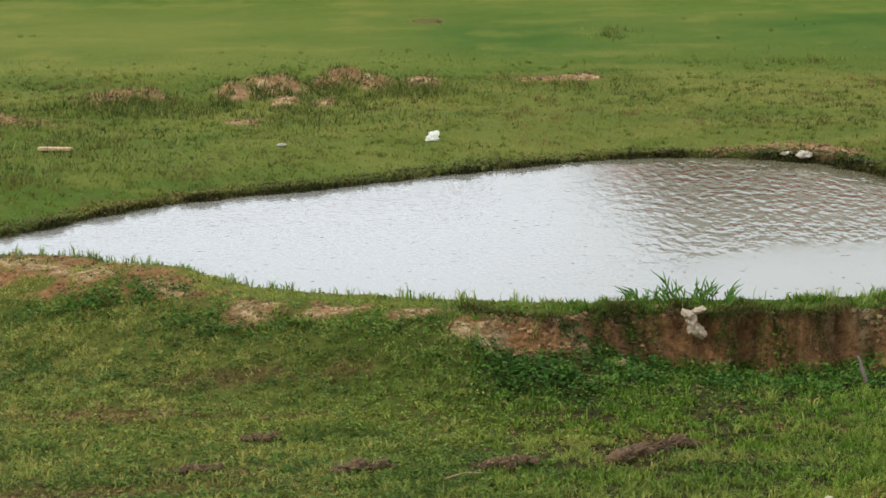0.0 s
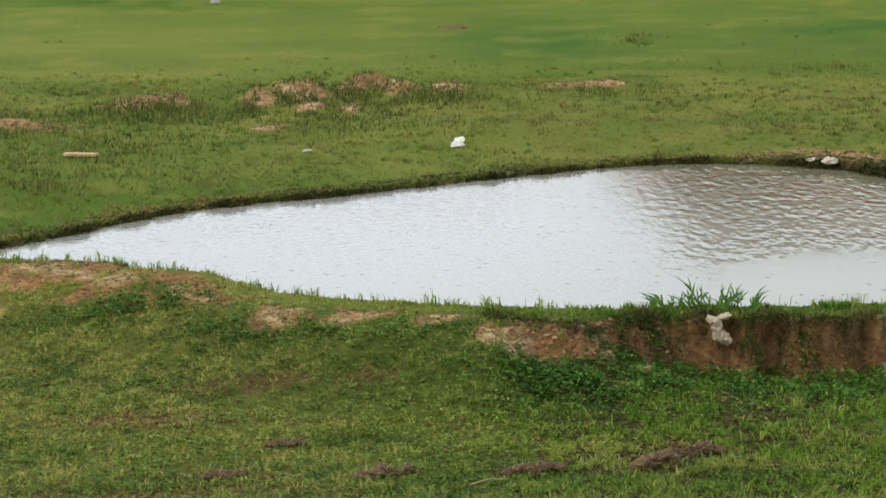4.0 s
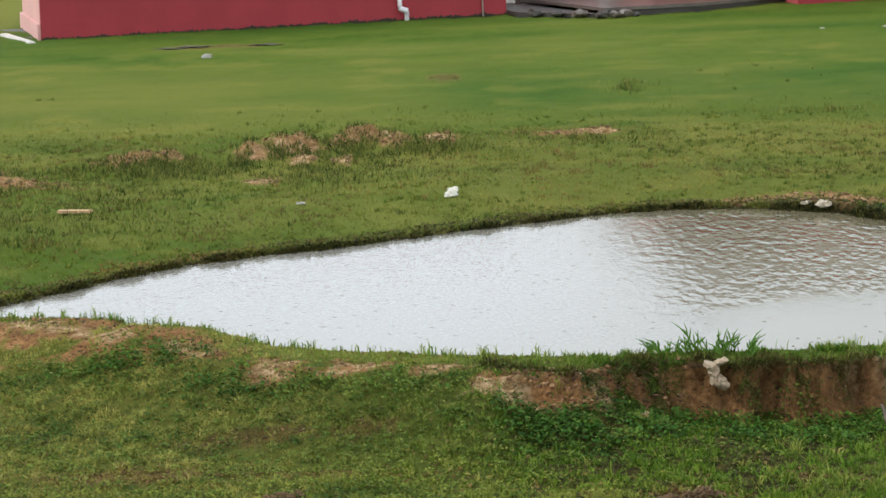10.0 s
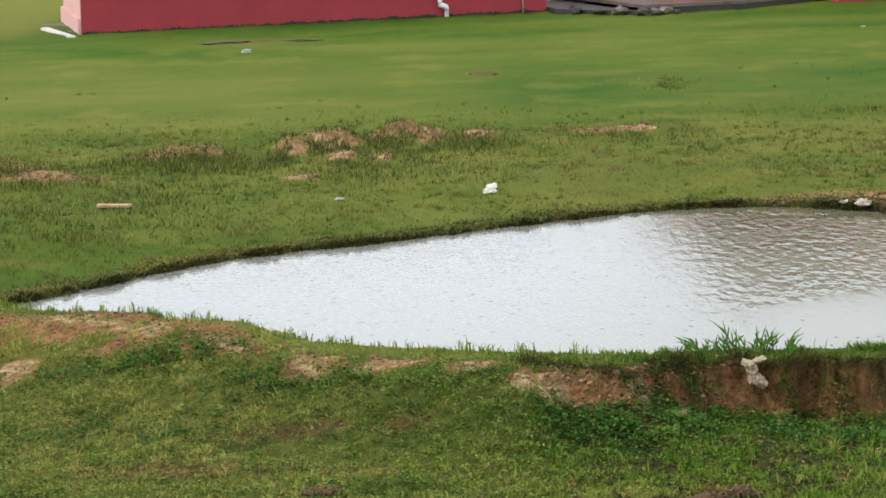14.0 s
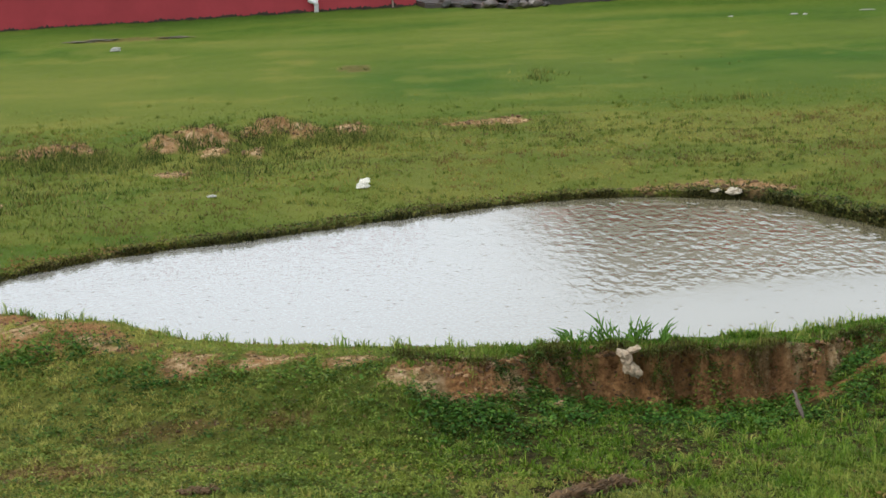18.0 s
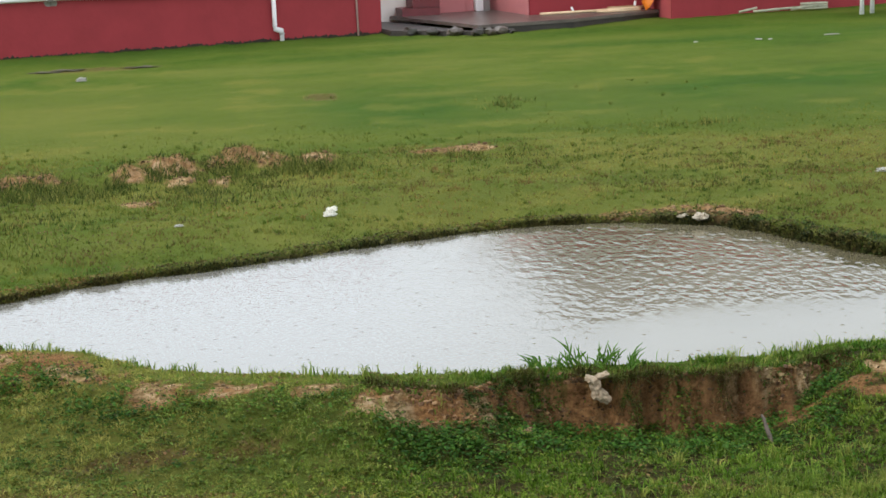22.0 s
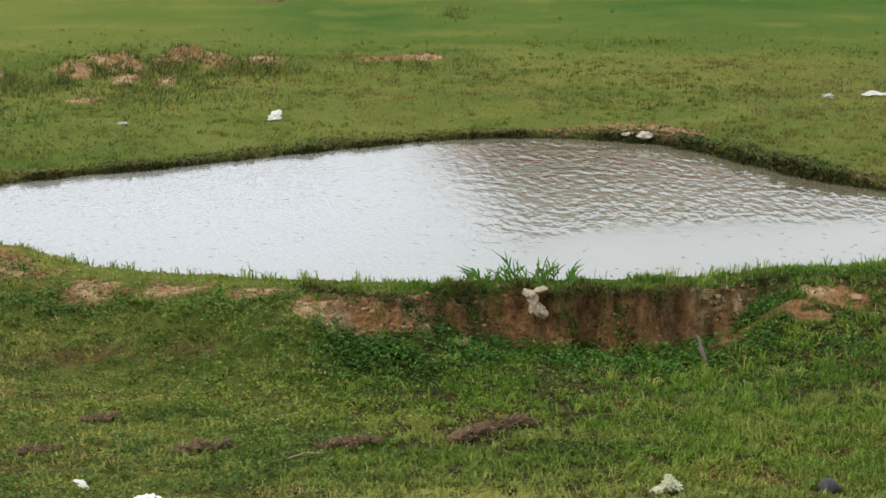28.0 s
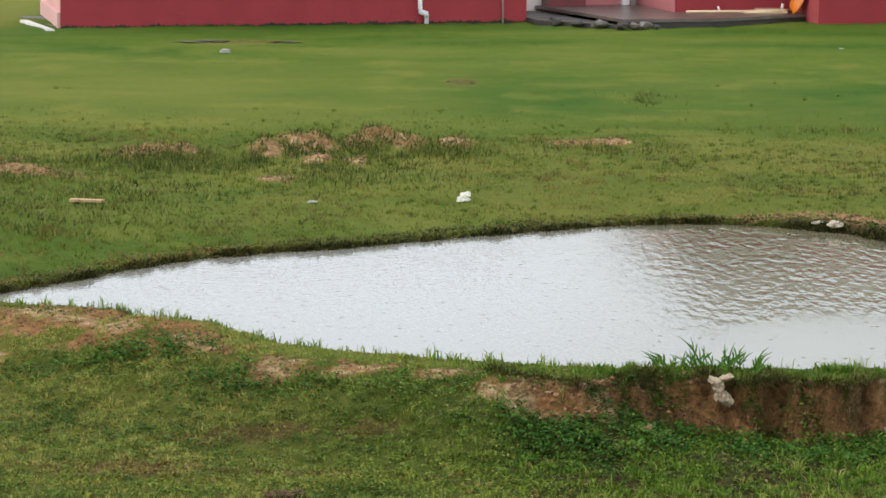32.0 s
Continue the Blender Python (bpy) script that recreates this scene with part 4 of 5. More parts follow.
# ragged grass, weeds and dead leaves hanging over the far shore
def along_shore(n, seed, lo, hi, gaps=1.0):
    """Random spots along the far shore, between two distances from the water."""
    rs = np.random.RandomState(seed)
    i = rs.randint(0, 13 * 8, n)
    t = rs.rand(n)
    p = RIM[i] * (1 - t[:, None]) + RIM[(i + 1) % len(RIM)] * t[:, None]
    d = RIM[(i + 1) % len(RIM)] - RIM[i]
    out = np.stack([-d[:, 1], d[:, 0]], 1) / np.linalg.norm(d, axis=1)[:, None]
    q = p + out * (lo + (hi - lo) * rs.rand(n))[:, None]
    keep = step01(0.36, 0.55, fbm(q[:, 0] * 2.6, q[:, 1] * 2.6, 95)) > rs.rand(n) * 0.9 - (1 - gaps)
    return q[keep, 0], q[keep, 1], rs


x, y, rs = along_shore(24000, 121, 0.0, 0.16)
blades("shore_grass", FAR_GRASS, "grass hanging over the far shore", x, y, 0.03 + 0.06 * rs.rand(len(x)) ** 1.5, 0.008 + 0.008 * rs.rand(len(x)), 0.5 * rs.rand(len(x)), 1.3, True, 20)
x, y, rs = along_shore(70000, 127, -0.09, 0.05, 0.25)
blades("shore_fringe", SHADE, "wet grass dipping into the pond along the far shore, shade in its colour", x, y, 0.03 + 0.07 * rs.rand(len(x)) ** 2, 0.010 + 0.009 * rs.rand(len(x)), 0.5 * rs.rand(len(x)) ** 3, 1.0, True, 24)
x, y, rs = along_shore(7000, 123, -0.02, 0.22)
leaves("shore_weeds", WEED, "ragged low weeds hanging over the far shore", x, y, 0.02 + 0.03 * rs.rand(len(x)), 0.03 * rs.rand(len(x)), 18)
x, y, rs = along_shore(60000, 129, -0.06, 0.34, 0.4)
keep = rs.rand(len(x)) < np.where(x > 4.4, 0.36, np.where(x > 3.2, 0.16, 0.12)) * (0.15 + 0.75 * step01(0.4, 0.6, vnoise(x * 6, y * 6, 415)))
x, y = x[keep], y[keep]
leaves("shore_scrub", RANK, "dark ragged weeds on the low earth edge of the pond", x, y, 0.018 + 0.03 * rs.rand(len(x)), 0.06 * rs.rand(len(x)) ** 1.5, 31)
x, y, rs = along_shore(14000, 125, -0.02, 0.36, 0.6)
leaves("shore_dead_leaves", LITTER, "brown dead leaves along the far shore", x, y, 0.025 + 0.03 * rs.rand(len(x)), 0.03 * rs.rand(len(x)), 19)
TURF = blade_material("overhanging_turf", (0.034, 0.054, 0.010), (0.120, 0.165, 0.032), (0.240, 0.280, 0.075), 3.0)
ROOTS = blade_material("dead_roots", (0.022, 0.014, 0.006), (0.080, 0.052, 0.022), (0.20, 0.145, 0.062), 3.0)
# roots and dead grass hanging over the lip of the near bank
rs = np.random.RandomState(131)
x, y = 0.25 + 4.2 * rs.rand(90000), 18.3 + 1.2 * rs.rand(90000)
over = down_face(x, y)[0]
low = np.where(fbm(x * 3.2, y * 1.5, 135) > 0.52, 0.10, 0.03)
keep = (over > -0.10) & (over < low) & (rs.rand(len(x)) < 0.8 * step01(0.34, 0.56, fbm(x * 4, y * 4, 133)))
x, y = x[keep], y[keep]
blades("lip_roots", ROOTS, "dead grass and roots hanging over the lip of the earth bank", x, y, 0.03 + 0.11 * rs.rand(len(x)) ** 2, 0.004 + 0.005 * rs.rand(len(x)), 0.15 * rs.rand(len(x)), 1.9, True, 21, lift=0.01, heading=np.full(len(x), -1.57))
keep = rs.rand(len(x)) < 0.75 * step01(0.35, 0.6, vnoise(x * 5, y * 5, 137))
blades("lip_grass", TURF, "green grass hanging over the lip of the earth bank", x[keep], y[keep] + 0.03, 0.03 + 0.09 * rs.rand(keep.sum()) ** 1.5, 0.006 + 0.004 * rs.rand(keep.sum()), 0.4 * rs.rand(keep.sum()), 1.5, True, 22, lift=0.01, heading=np.full(keep.sum(), -1.57))
# sparse shoots on the bare earth of the near bank
x, y, rs = scatter(34000, -4.4, 5.6, 17.8, 21.8, 106, lambda a, b: step01(0.3, 0.7, soil_at(a, b)) * step01(0.42, 0.6, fbm(a * 6, b * 6, 93)), None, 0.0)
blades("bank_shoots", WEED, "sparse shoots on the bare earth bank", x, y, 0.02 + 0.05 * rs.rand(len(x)) ** 2, 0.007 + 0.006 * rs.rand(len(x)), 0.7 * rs.rand(len(x)), 1.1, True, 8)
# leafy weeds at the foot of the bank and in patches on the slope
x, y, rs = scatter(150000, -4.4, 6.4, 16.6, 21.4, 107, lambda a, b: (shore(a, b) > 0.45) * (down_face(a, b)[0] > np.where(cliff_at(a) > 0.4, 0.8 * down_face(a, b)[1], -9)) * np.clip((0.9 * bump2(a, b, -2.5, 19.75, 0.6, 0.28) + 0.8 * bump2(a, b, -1.6, 18.95, 0.5, 0.25) + 0.4 * bump2(a, b, -0.5, 18.72, 0.8, 0.18) + 0.2 * bump2(a, b, 0.1, 18.2, 0.5, 0.3) + 0.6 * bump2(a, b, 4.3, 18.2, 0.8, 0.5)) * step01(0.35, 0.55, fbm(a * 3, b * 3, 91)) + 1.6 * foot_of_bank(a, b) * step01(0.30, 0.50, fbm(a * 4, b * 4, 92)), 0, 1))
leaves("creeping_weeds", LUSH, "low creeping weeds with small leaves below the earth bank", x, y, 0.020 + 0.032 * rs.rand(len(x)), 0.005 + 0.11 * rs.rand(len(x)) * step01(0.42, 0.65, fbm(x * 4, y * 4, 92)), 9)


# broad fresh leaves in clumps among them
rs = np.random.RandomState(431)
cx, cy = 0.4 + 4.0 * rs.rand(900), 17.4 + 1.9 * rs.rand(900)
keep = rs.rand(900) < foot_of_bank(cx, cy) * (0.10 + 0.90 * step01(0.48, 0.62, vnoise(cx * 2.6, cy * 2.6, 433)))
cx, cy = np.repeat(cx[keep], 26), np.repeat(cy[keep], 26)
x, y = cx + rs.normal(0, 0.05, len(cx)), cy + rs.normal(0, 0.035, len(cx))
leaves("foot_weeds", LUSH, "broad fresh green weed leaves at the foot of the earth bank", x, y, 0.022 + 0.022 * rs.rand(len(x)), 0.01 + 0.08 * rs.rand(len(x)), 39)


# fresher, broader weeds in clumps under the bare crest
CREST = blade_material("crest_weed_leaves", (0.016, 0.040, 0.005), (0.066, 0.130, 0.014), (0.150, 0.240, 0.034), 3.0)
x, y, rs = scatter(60000, -4.0, 1.2, 17.8, 20.6, 147, lambda a, b: np.clip(bump2(a, b, -2.65, 19.9, 0.45, 0.22) + 0.8 * bump2(a, b, -1.75, 19.15, 0.35, 0.2) + 0.7 * bump2(a, b, -0.9, 18.78, 0.35, 0.12) + 0.7 * bump2(a, b, -0.2, 18.65, 0.4, 0.12), 0, 1) * step01(0.42, 0.56, fbm(a * 5, b * 5, 149)), None, 0.5)
leaves("crest_weeds", CREST, "clumps of fresh green weeds below the bare crest", x, y, 0.022 + 0.03 * rs.rand(len(x)), 0.01 + 0.09 * rs.rand(len(x)), 33)


# ---- crumbled earth ----
def clods(name, label, x, y, size, seed):
    rs = np.random.RandomState(seed)
    bm = bmesh.new()
    bmesh.ops.create_icosphere(bm, subdivisions=1, radius=1.0)
    base = np.array([v.co[:] for v in bm.verts])
    tri = np.array([[v.index for v in f.verts] for f in bm.faces])
    bm.free()
    n, k = len(x), len(base)
    shape = base[None] * (0.45 + 1.0 * rs.rand(n, k, 1)) * (size[:, None, None] * np.stack([0.7 + 0.8 * rs.rand(n), 0.7 + 0.6 * rs.rand(n), 0.6 + 0.4 * rs.rand(n)], 1)[:, None, :])
    a = rs.rand(n) * 6.283
    c, s = np.cos(a)[:, None], np.sin(a)[:, None]
    v = np.stack([shape[..., 0] * c - shape[..., 1] * s, shape[..., 0] * s + shape[..., 1] * c, shape[..., 2]], -1)
    v = v + np.stack([x, y + recess(x, y), height(x, y) + 0.12 * size], 1)[:, None]
    f = (tri[None] + (np.arange(n) * k)[:, None, None]).reshape(-1, 3)
    me = mesh_from(name, v.reshape(-1, 3), f)
    attribute(me, "pale", np.repeat(pale_at(x, y), k))
    me.polygons.foreach_set("use_smooth", np.zeros(len(me.polygons), bool))
    me.materials.append(EARTH)
    tagged(new(name, me), label, "earth", kind="stuff")


def bare_spots(n, x0, x1, y0, y1, seed, least=0.35):
    rs = np.random.RandomState(seed)
    x, y = x0 + (x1 - x0) * rs.rand(n), y0 + (y1 - y0) * rs.rand(n)
    keep = (soil_at(x, y) > least) & (shore(x, y) > 0.16) & ((y > 18.3) | (x < -1))
    return x[keep], y[keep], rs


def on_face(a, b):
    q, wide = down_face(a, b)
    return cliff_at(a) * (q > 0.0) * (q < wide * 1.1) * (b < 19.6)


# clumps of small weeds rooted in the face of the bank
x, y, rs = scatter(90000, 0.2, 4.4, 17.9, 19.4, 141, lambda a, b: on_face(a, b) * step01(0.58, 0.66, fbm(a * 4.5, b * 4.5, 143)), None, 0.0)
leaves("face_weeds", WEED, "clumps of small weeds rooted in the earth bank", x, y, 0.014 + 0.026 * rs.rand(len(x)), 0.06 * rs.rand(len(x)), 23)
# darker clumps of weeds, whose dark colour also stands in for shadow
rs = np.random.RandomState(461)
cx, cy = 0.9 + 3.0 * rs.rand(1500), 18.0 + 1.3 * rs.rand(1500)
q, wide = down_face(cx, cy)
keep = (cliff_at(cx) > 0.5) & (q > 0.05) & (q < wide + 0.06) & (rs.rand(1500) < 0.9 * step01(0.46, 0.62, fbm(cx * 2.6, cy * 2.6, 463)) + 0.5 * bump2(cx, cy, 3.1, 18.6, 0.3, 0.4))
cx, cy = np.repeat(cx[keep], 22), np.repeat(cy[keep], 22)
x, y = cx + rs.normal(0, 0.035, len(cx)), cy + rs.normal(0, 0.02, len(cx))
leaves("shadowed_weeds", RANK, "dark clumps of weeds on the earth bank, shadow in their colour", x, y, 0.016 + 0.024 * rs.rand(len(x)), 0.005 + 0.05 * rs.rand(len(x)), 45)
x, y, rs = scatter(70000, 0.2, 4.9, 17.9, 19.4, 145, lambda a, b: on_face(a, b), None, 0.0)
keep = rs.rand(len(x)) < 0.40
clods("face_clods", "crumbling lumps of dark earth on the face of the bank", x[keep], y[keep], 0.004 + 0.020 * rs.rand(keep.sum()) ** 5, 25)
x, y, rs = bare_spots(32000, -4.4, 5.4, 14.5, 22, 201)
clods("bank_clods", "crumbs and clods of reddish earth on the near bank", x, y, 0.004 + 0.015 * rs.rand(len(x)) ** 5, 11)
x, y, rs = bare_spots(30000, -8, 9, 22, 35, 203)
clods("mound_clods", "clods of dug brown earth on the mounds beyond the pond", x, y, 0.010 + 0.026 * rs.rand(len(x)) ** 3, 13)


# ---- the red house ----
HOUSE = pose(-7.90, 50.0, 0, 0, 0, 14)
house = thing("house", "red-painted single-storey house with pink corners and a brown roof", "house", HOUSE)


def wall_part(name, mat, *args, bevel=0.0, label=""):
    return part(name, box(*args, bevel=bevel), mat, house, label)


def prism(outline, z0, z1, bevel=0.0):
    """An upright block over a ground outline, counter-clockwise."""
    bm = bmesh.new()
    lo = [bm.verts.new((a, b, z0)) for a, b in outline]
    hi = [bm.verts.new((a, b, z1)) for a, b in outline]
    bm.faces.new(hi)
    bm.faces.new(lo[::-1])
    for i in range(len(lo)):
        j = (i + 1) % len(lo)
        bm.faces.new((lo[i], lo[j], hi[j], hi[i]))
    if bevel:
        bmesh.ops.bevel(bm, geom=[e for e in bm.edges if min(v.co.z for v in e.verts) > z1 - 0.001], offset=bevel, segments=2, affect="EDGES")
    return bm


# low service wing: its front stands at y = 0 of the house and is 9.6 m long
def wing_front():
    """The front wall in strips round the two small window openings."""
    bm = bmesh.new()
    for x0, x1, z0, z1 in ((0, 9.6, -0.3, 2.48), (0, 9.6, 3.08, 3.24), (0, 0.74, 2.48, 3.08), (1.50, 2.82, 2.48, 3.08), (3.56, 9.6, 2.48, 3.08)):
        box(x0, x1, 0, 0.16, z0, z1, bm=bm)
    bmesh.ops.remove_doubles(bm, verts=bm.verts, dist=0.0005)
    return bm


part("front_wall", wing_front(), RED, house)
wall_part("side_wall", PALE_PINK, -0.003, 0.16, 0.163, 4.2, -0.3, 3.24, label="pale pink side wall")
wall_part("side_foot", PALE_PINK, -0.07, -0.004, 0.02, 4.2, -0.3, 0.52, bevel=0.015, label="pale pink plinth")
wall_part("back_wall", RED, 0.16, 9.6, 4.04, 4.2, -0.3, 3.24)
wall_part("end_wall", RED, 9.44, 9.6, 0.163, 4.04, -0.3, 3.24)
wall_part("flat_roof", CONCRETE, -0.04, 9.64, -0.03, 4.25, 3.244, 3.31)


def stained_foot():
    """A thin, uneven dark rim of splashed mud along the wall's foot."""
    bm = bmesh.new()
    n = 400
    lo = [bm.verts.new((9.6 * i / n, -0.012, -0.3)) for i in range(n + 1)]
    hi = [bm.verts.new((9.6 * i / n, -0.012, 0.23 + 0.125 * i / n + 0.05 * noise.noise(Vector((i * 0.07, 0, 3))) + 0.05 * noise.noise(Vector((i * 0.45, 1, 3))) + 0.03 * noise.noise(Vector((i * 1.3, 2, 3))))) for i in range(n + 1)]
    back = [bm.verts.new((v.co.x, 0.0, v.co.z + 0.004)) for v in hi]
    for i in range(n):
        bm.faces.new((lo[i], lo[i + 1], hi[i + 1], hi[i]))
        bm.faces.new((hi[i], hi[i + 1], back[i + 1], back[i]))
    return bm


part("mud_rim", stained_foot(), MUD, house, "dark mud splashed on the wall's foot")


def small_window(x0, x1, z0, z1):
    w = part("window", box(x0 + 0.03, x1 - 0.03, 0.07, 0.09, z0 + 0.03, z1 - 0.03), DARK_GLASS, house, "dark glass of a small high window")
    for a in ((x0, x1, z0, z0 + 0.04), (x0, x1, z1 - 0.04, z1), (x0, x0 + 0.04, z0 + 0.041, z1 - 0.041), (x1 - 0.04, x1, z0 + 0.041, z1 - 0.041)):
        part("frame_bar", box(a[0], a[1], -0.015, 0.12, a[2], a[3]), FRAME, w, "pale painted frame bar")


small_window(0.74, 1.50, 2.48, 3.08)
small_window(2.82, 3.56, 2.48, 3.08)
# waste pipe along the wall with its down pipe
drain = thing("waste_pipe", "white plastic waste pipe along the red wall with grey cement patches", "pipe", HOUSE)
part("long_pipe", tube([(-0.10, -0.03, 1.47), (-0.05, -0.075, 1.40), (0.06, -0.08, 1.375), (2.6, -0.08, 1.40), (2.9, -0.08, 1.40), (4.9, -0.08, 1.355), (7.3, -0.08, 1.385), (9.66, -0.08, 1.39)], 0.052), PVC, drain)
part("down_pipe", tube([(7.31, -0.08, 1.37), (7.31, -0.08, 0.60), (7.32, -0.085, 0.545), (7.36, -0.09, 0.52), (7.42, -0.09, 0.51), (7.45, -0.09, 0.47), (7.45, -0.09, 0.12)], 0.047), PVC, drain)
part("elbow", tube([(7.31, -0.083, 0.62), (7.32, -0.086, 0.545), (7.37, -0.09, 0.518), (7.44, -0.092, 0.50), (7.452, -0.092, 0.42)], 0.06), PVC, drain)
for k, (sx, w, h) in enumerate(((2.75, 0.13, 0.12), (4.65, 0.26, 0.10), (5.62, 0.14, 0.11), (6.36, 0.13, 0.10), (7.14, 0.11, 0.08), (7.85, 0.16, 0.24), (8.6, 0.10, 0.10))):
    part("cement_patch", lump((w, 0.02, h), 3.0 + k, 0.6, 3), MORTAR, drain, "grey cement patch").location = (sx, -0.008, 1.385 + (0.03 if k % 2 else -0.03))
    part("bracket", tube([(sx - 0.05, -0.08, 1.372), (sx + 0.05, -0.08, 1.372)], 0.062), MORTAR, drain, "grey pipe bracket")
thin = thing("thin_pipe", "thin pinkish plastic pipe down the red wall", "pipe", HOUSE)
part("pipe", tube([(9.00, -0.03, 3.22), (9.05, -0.03, 2.2), (9.09, -0.03, 0.30)], 0.02, 8), PINK_PIPE, thin)
WHITE_CEMENT = plain("limewashed_cement", (0.58, 0.56, 0.51), 0.85, 0.2, 7, 0.5, (0.30, 0.27, 0.22))
gutter = thing("concrete_gutter", "pale concrete gutter edge at the house corner", "gutter", HOUSE)
part("kerb", prism([(-0.36, -0.72), (-0.18, -0.72), (-0.50, 1.9), (-0.68, 1.9)], 0.0, 0.24, 0.02), WHITE_CEMENT, gutter)
part("mud", prism([(-0.08, 0.3), (-0.08, 3.5), (-0.55, 3.5)], 0.02, 0.2), DARK_CONCRETE, gutter)

# main block: middle wall at y = 0 from 12.77 m on, right wall 1.2 m in front of it
B0, SLAB = 12.86, 0.52
wall_part("main_front_wall", RED, B0, 15.62, 0, 0.18, 0.1, 3.8)
wall_part("main_side_wall", PINK, B0 - 0.003, B0 + 0.18, 0.183, 10.0, 0.1, 3.8, label="pale pink side wall")
wall_part("side_plinth", PINK, B0 - 0.03, B0 - 0.004, 0.0, 6.0, 0.1, 1.18, bevel=0.008, label="pale pink plinth")
wall_part("pillar", LIGHT_RED, 15.62, 15.9, -1.2, -0.003, 0.1, 3.8, label="lighter red corner pillar")
wall_part("pillar_plinth", LIGHT_RED, 15.585, 15.617, -1.225, -0.004, 0.1, 1.02, bevel=0.008, label="lighter red pillar plinth")
wall_part("right_wall", RED, 15.903, 30.0, -1.197, -1.0, 0.1, 3.8)
wall_part("pillar_front", RED, 15.617, 16.1, -1.215, -1.203, 0.1, 3.8)
wall_part("right_plinth", RED, 15.585, 30.0, -1.245, -1.226, 0.1, 1.0, bevel=0.006)
wall_part("front_plinth", RED, B0, 15.58, -0.03, -0.003, 0.1, 1.05, bevel=0.008)
wall_part("main_back_wall", RED, B0, 30.0, 10.0, 10.2, 0.1, 3.8)
wall_part("end_gable_wall", RED, 29.8, 30.0, -0.99, 9.99, 0.1, 3.8)


def main_roof():
    """Pitched roof with thin sheets and a ridge along the house."""
    bm = bmesh.new()
    x0, x1, y0, ym, y1, ze, zr, t = 12.8, 31.0, -1.4, 4.6, 11.0, 3.82, 6.65, 0.06
    lo = [bm.verts.new(v) for v in ((x0, y0, ze), (x1, y0, ze), (x1, ym, zr), (x0 + 2.8, ym, zr), (x1, y1, ze), (x0, y1, ze))]
    hi = [bm.verts.new(v.co + Vector((0, 0, t))) for v in lo]
    for a in ((0, 1, 2, 3), (3, 2, 4, 5), (0, 3, 5)):
        bm.faces.new([hi[i] for i in a])
        bm.faces.new([lo[i] for i in a[::-1]])
    for a, b in ((0, 1), (1, 2), (2, 4), (4, 5), (5, 0)):
        bm.faces.new((lo[a], lo[b], hi[b], hi[a]))
    return bm


part("roof", main_roof(), ROOF, house, "brown pitched sheet roof")

# porch between the wing and the main block
wall_part("porch_back_wall", DIM_PAINT, 9.0, B0 - 0.004, 6.2, 6.36, 0.1, 3.6)
wall_part("porch_floor", WHITE_TILE, 9.61, 11.54, 2.2, 6.19, 0.2, 1.22)
wall_part("landing", WHITE_TILE, 11.545, B0 - 0.04, 3.5, 6.19, 0.2, 1.20)
wall_part("grey_panel", GREY_PAINT, 11.9, 12.36, 3.35, 3.45, 0.5, 3.9, label="grey wall panel beside the porch")
wall_part("porch_panel", WHITE_PAINT, 12.364, B0 - 0.04, 3.3, 3.4, 0.5, 3.9, label="white wall panel beside the porch")
slab = thing("concrete_slab", "wet grey concrete slab at the foot of the porch", "concrete slab", HOUSE, "structure")
part("slab_top", prism([(10.32, 2.74), (11.03, -2.1), (13.2, -1.85), (15.58, -0.55), (15.58, -0.035), (B0 - 0.03, -0.035), (B0 - 0.03, 2.9)], 0.455, SLAB, 0.012), CONCRETE, slab)
part("slab_side", prism([(11.08, -2.06), (13.2, -1.81), (15.58, -0.51), (15.58, -0.3), (11.3, -1.0)], 0.0, 0.453), DARK_CONCRETE, slab)
part("old_slab", prism([(9.62, -0.6), (11.0, -2.2), (11.0, -1.9), (10.3, 2.7), (9.62, 2.7)], 0.1, 0.40, 0.03), DARK_CONCRETE, slab, "older broken dark slab")
for k, (sx, sd, r) in enumerate(((9.9, -1.1, 0.12), (10.25, -1.5, 0.10), (10.6, -1.9, 0.13), (10.95, -2.3, 0.11), (11.2, -2.35, 0.10), (11.45, -2.3, 0.12), (11.65, -2.35, 0.07))):
    st = thing("rubble_stone", "broken grey concrete lump at the slab's edge", "rubble", HOUSE @ pose(sx, sd, 0.36 + r * 0.4), group="rubble at the slab")
    part("stone", lump((r * 1.3, r, r * 0.8), 40.0 + k, 0.45, 2), CONCRETE if k in (2, 4, 5) else DARK_CONCRETE, st)


def stair():
    st = thing("porch_stairs", "maroon tiled steps up to the cream porch floor", "stairs", HOUSE)
    for k in range(3):
        x0, z1 = 10.55 + 0.24 * k, SLAB + 0.178 * (k + 1)
        part("step", box(x0, 11.40, 1.7, 2.19, SLAB + 0.178 * k, z1 - 0.016, 0.004), MAROON, st)
        part("tread", box(x0 - 0.02, 11.40, 1.71, 2.19, z1 - 0.015, z1, 0.004), MAROON, st)


stair()


def porch_column(x, y, top, wide, foot):
    c = thing("porch_column", "white square porch column on a pink pedestal with a maroon cap", "column", HOUSE, group="porch columns")
    part("pedestal", box(x, x + wide, y, y + 0.5, foot, top - 0.17, 0.006), PINK, c, "pink pedestal")
    part("cap", box(x - 0.008, x + wide + 0.008, y - 0.012, y + 0.512, top - 0.169, top, 0.006), MAROON, c, "maroon cap")
    part("shaft", box(x + 0.12, x + 0.42, y + 0.1, y + 0.42, top + 0.002, 3.9, 0.01), WHITE_PAINT, c)
    return c


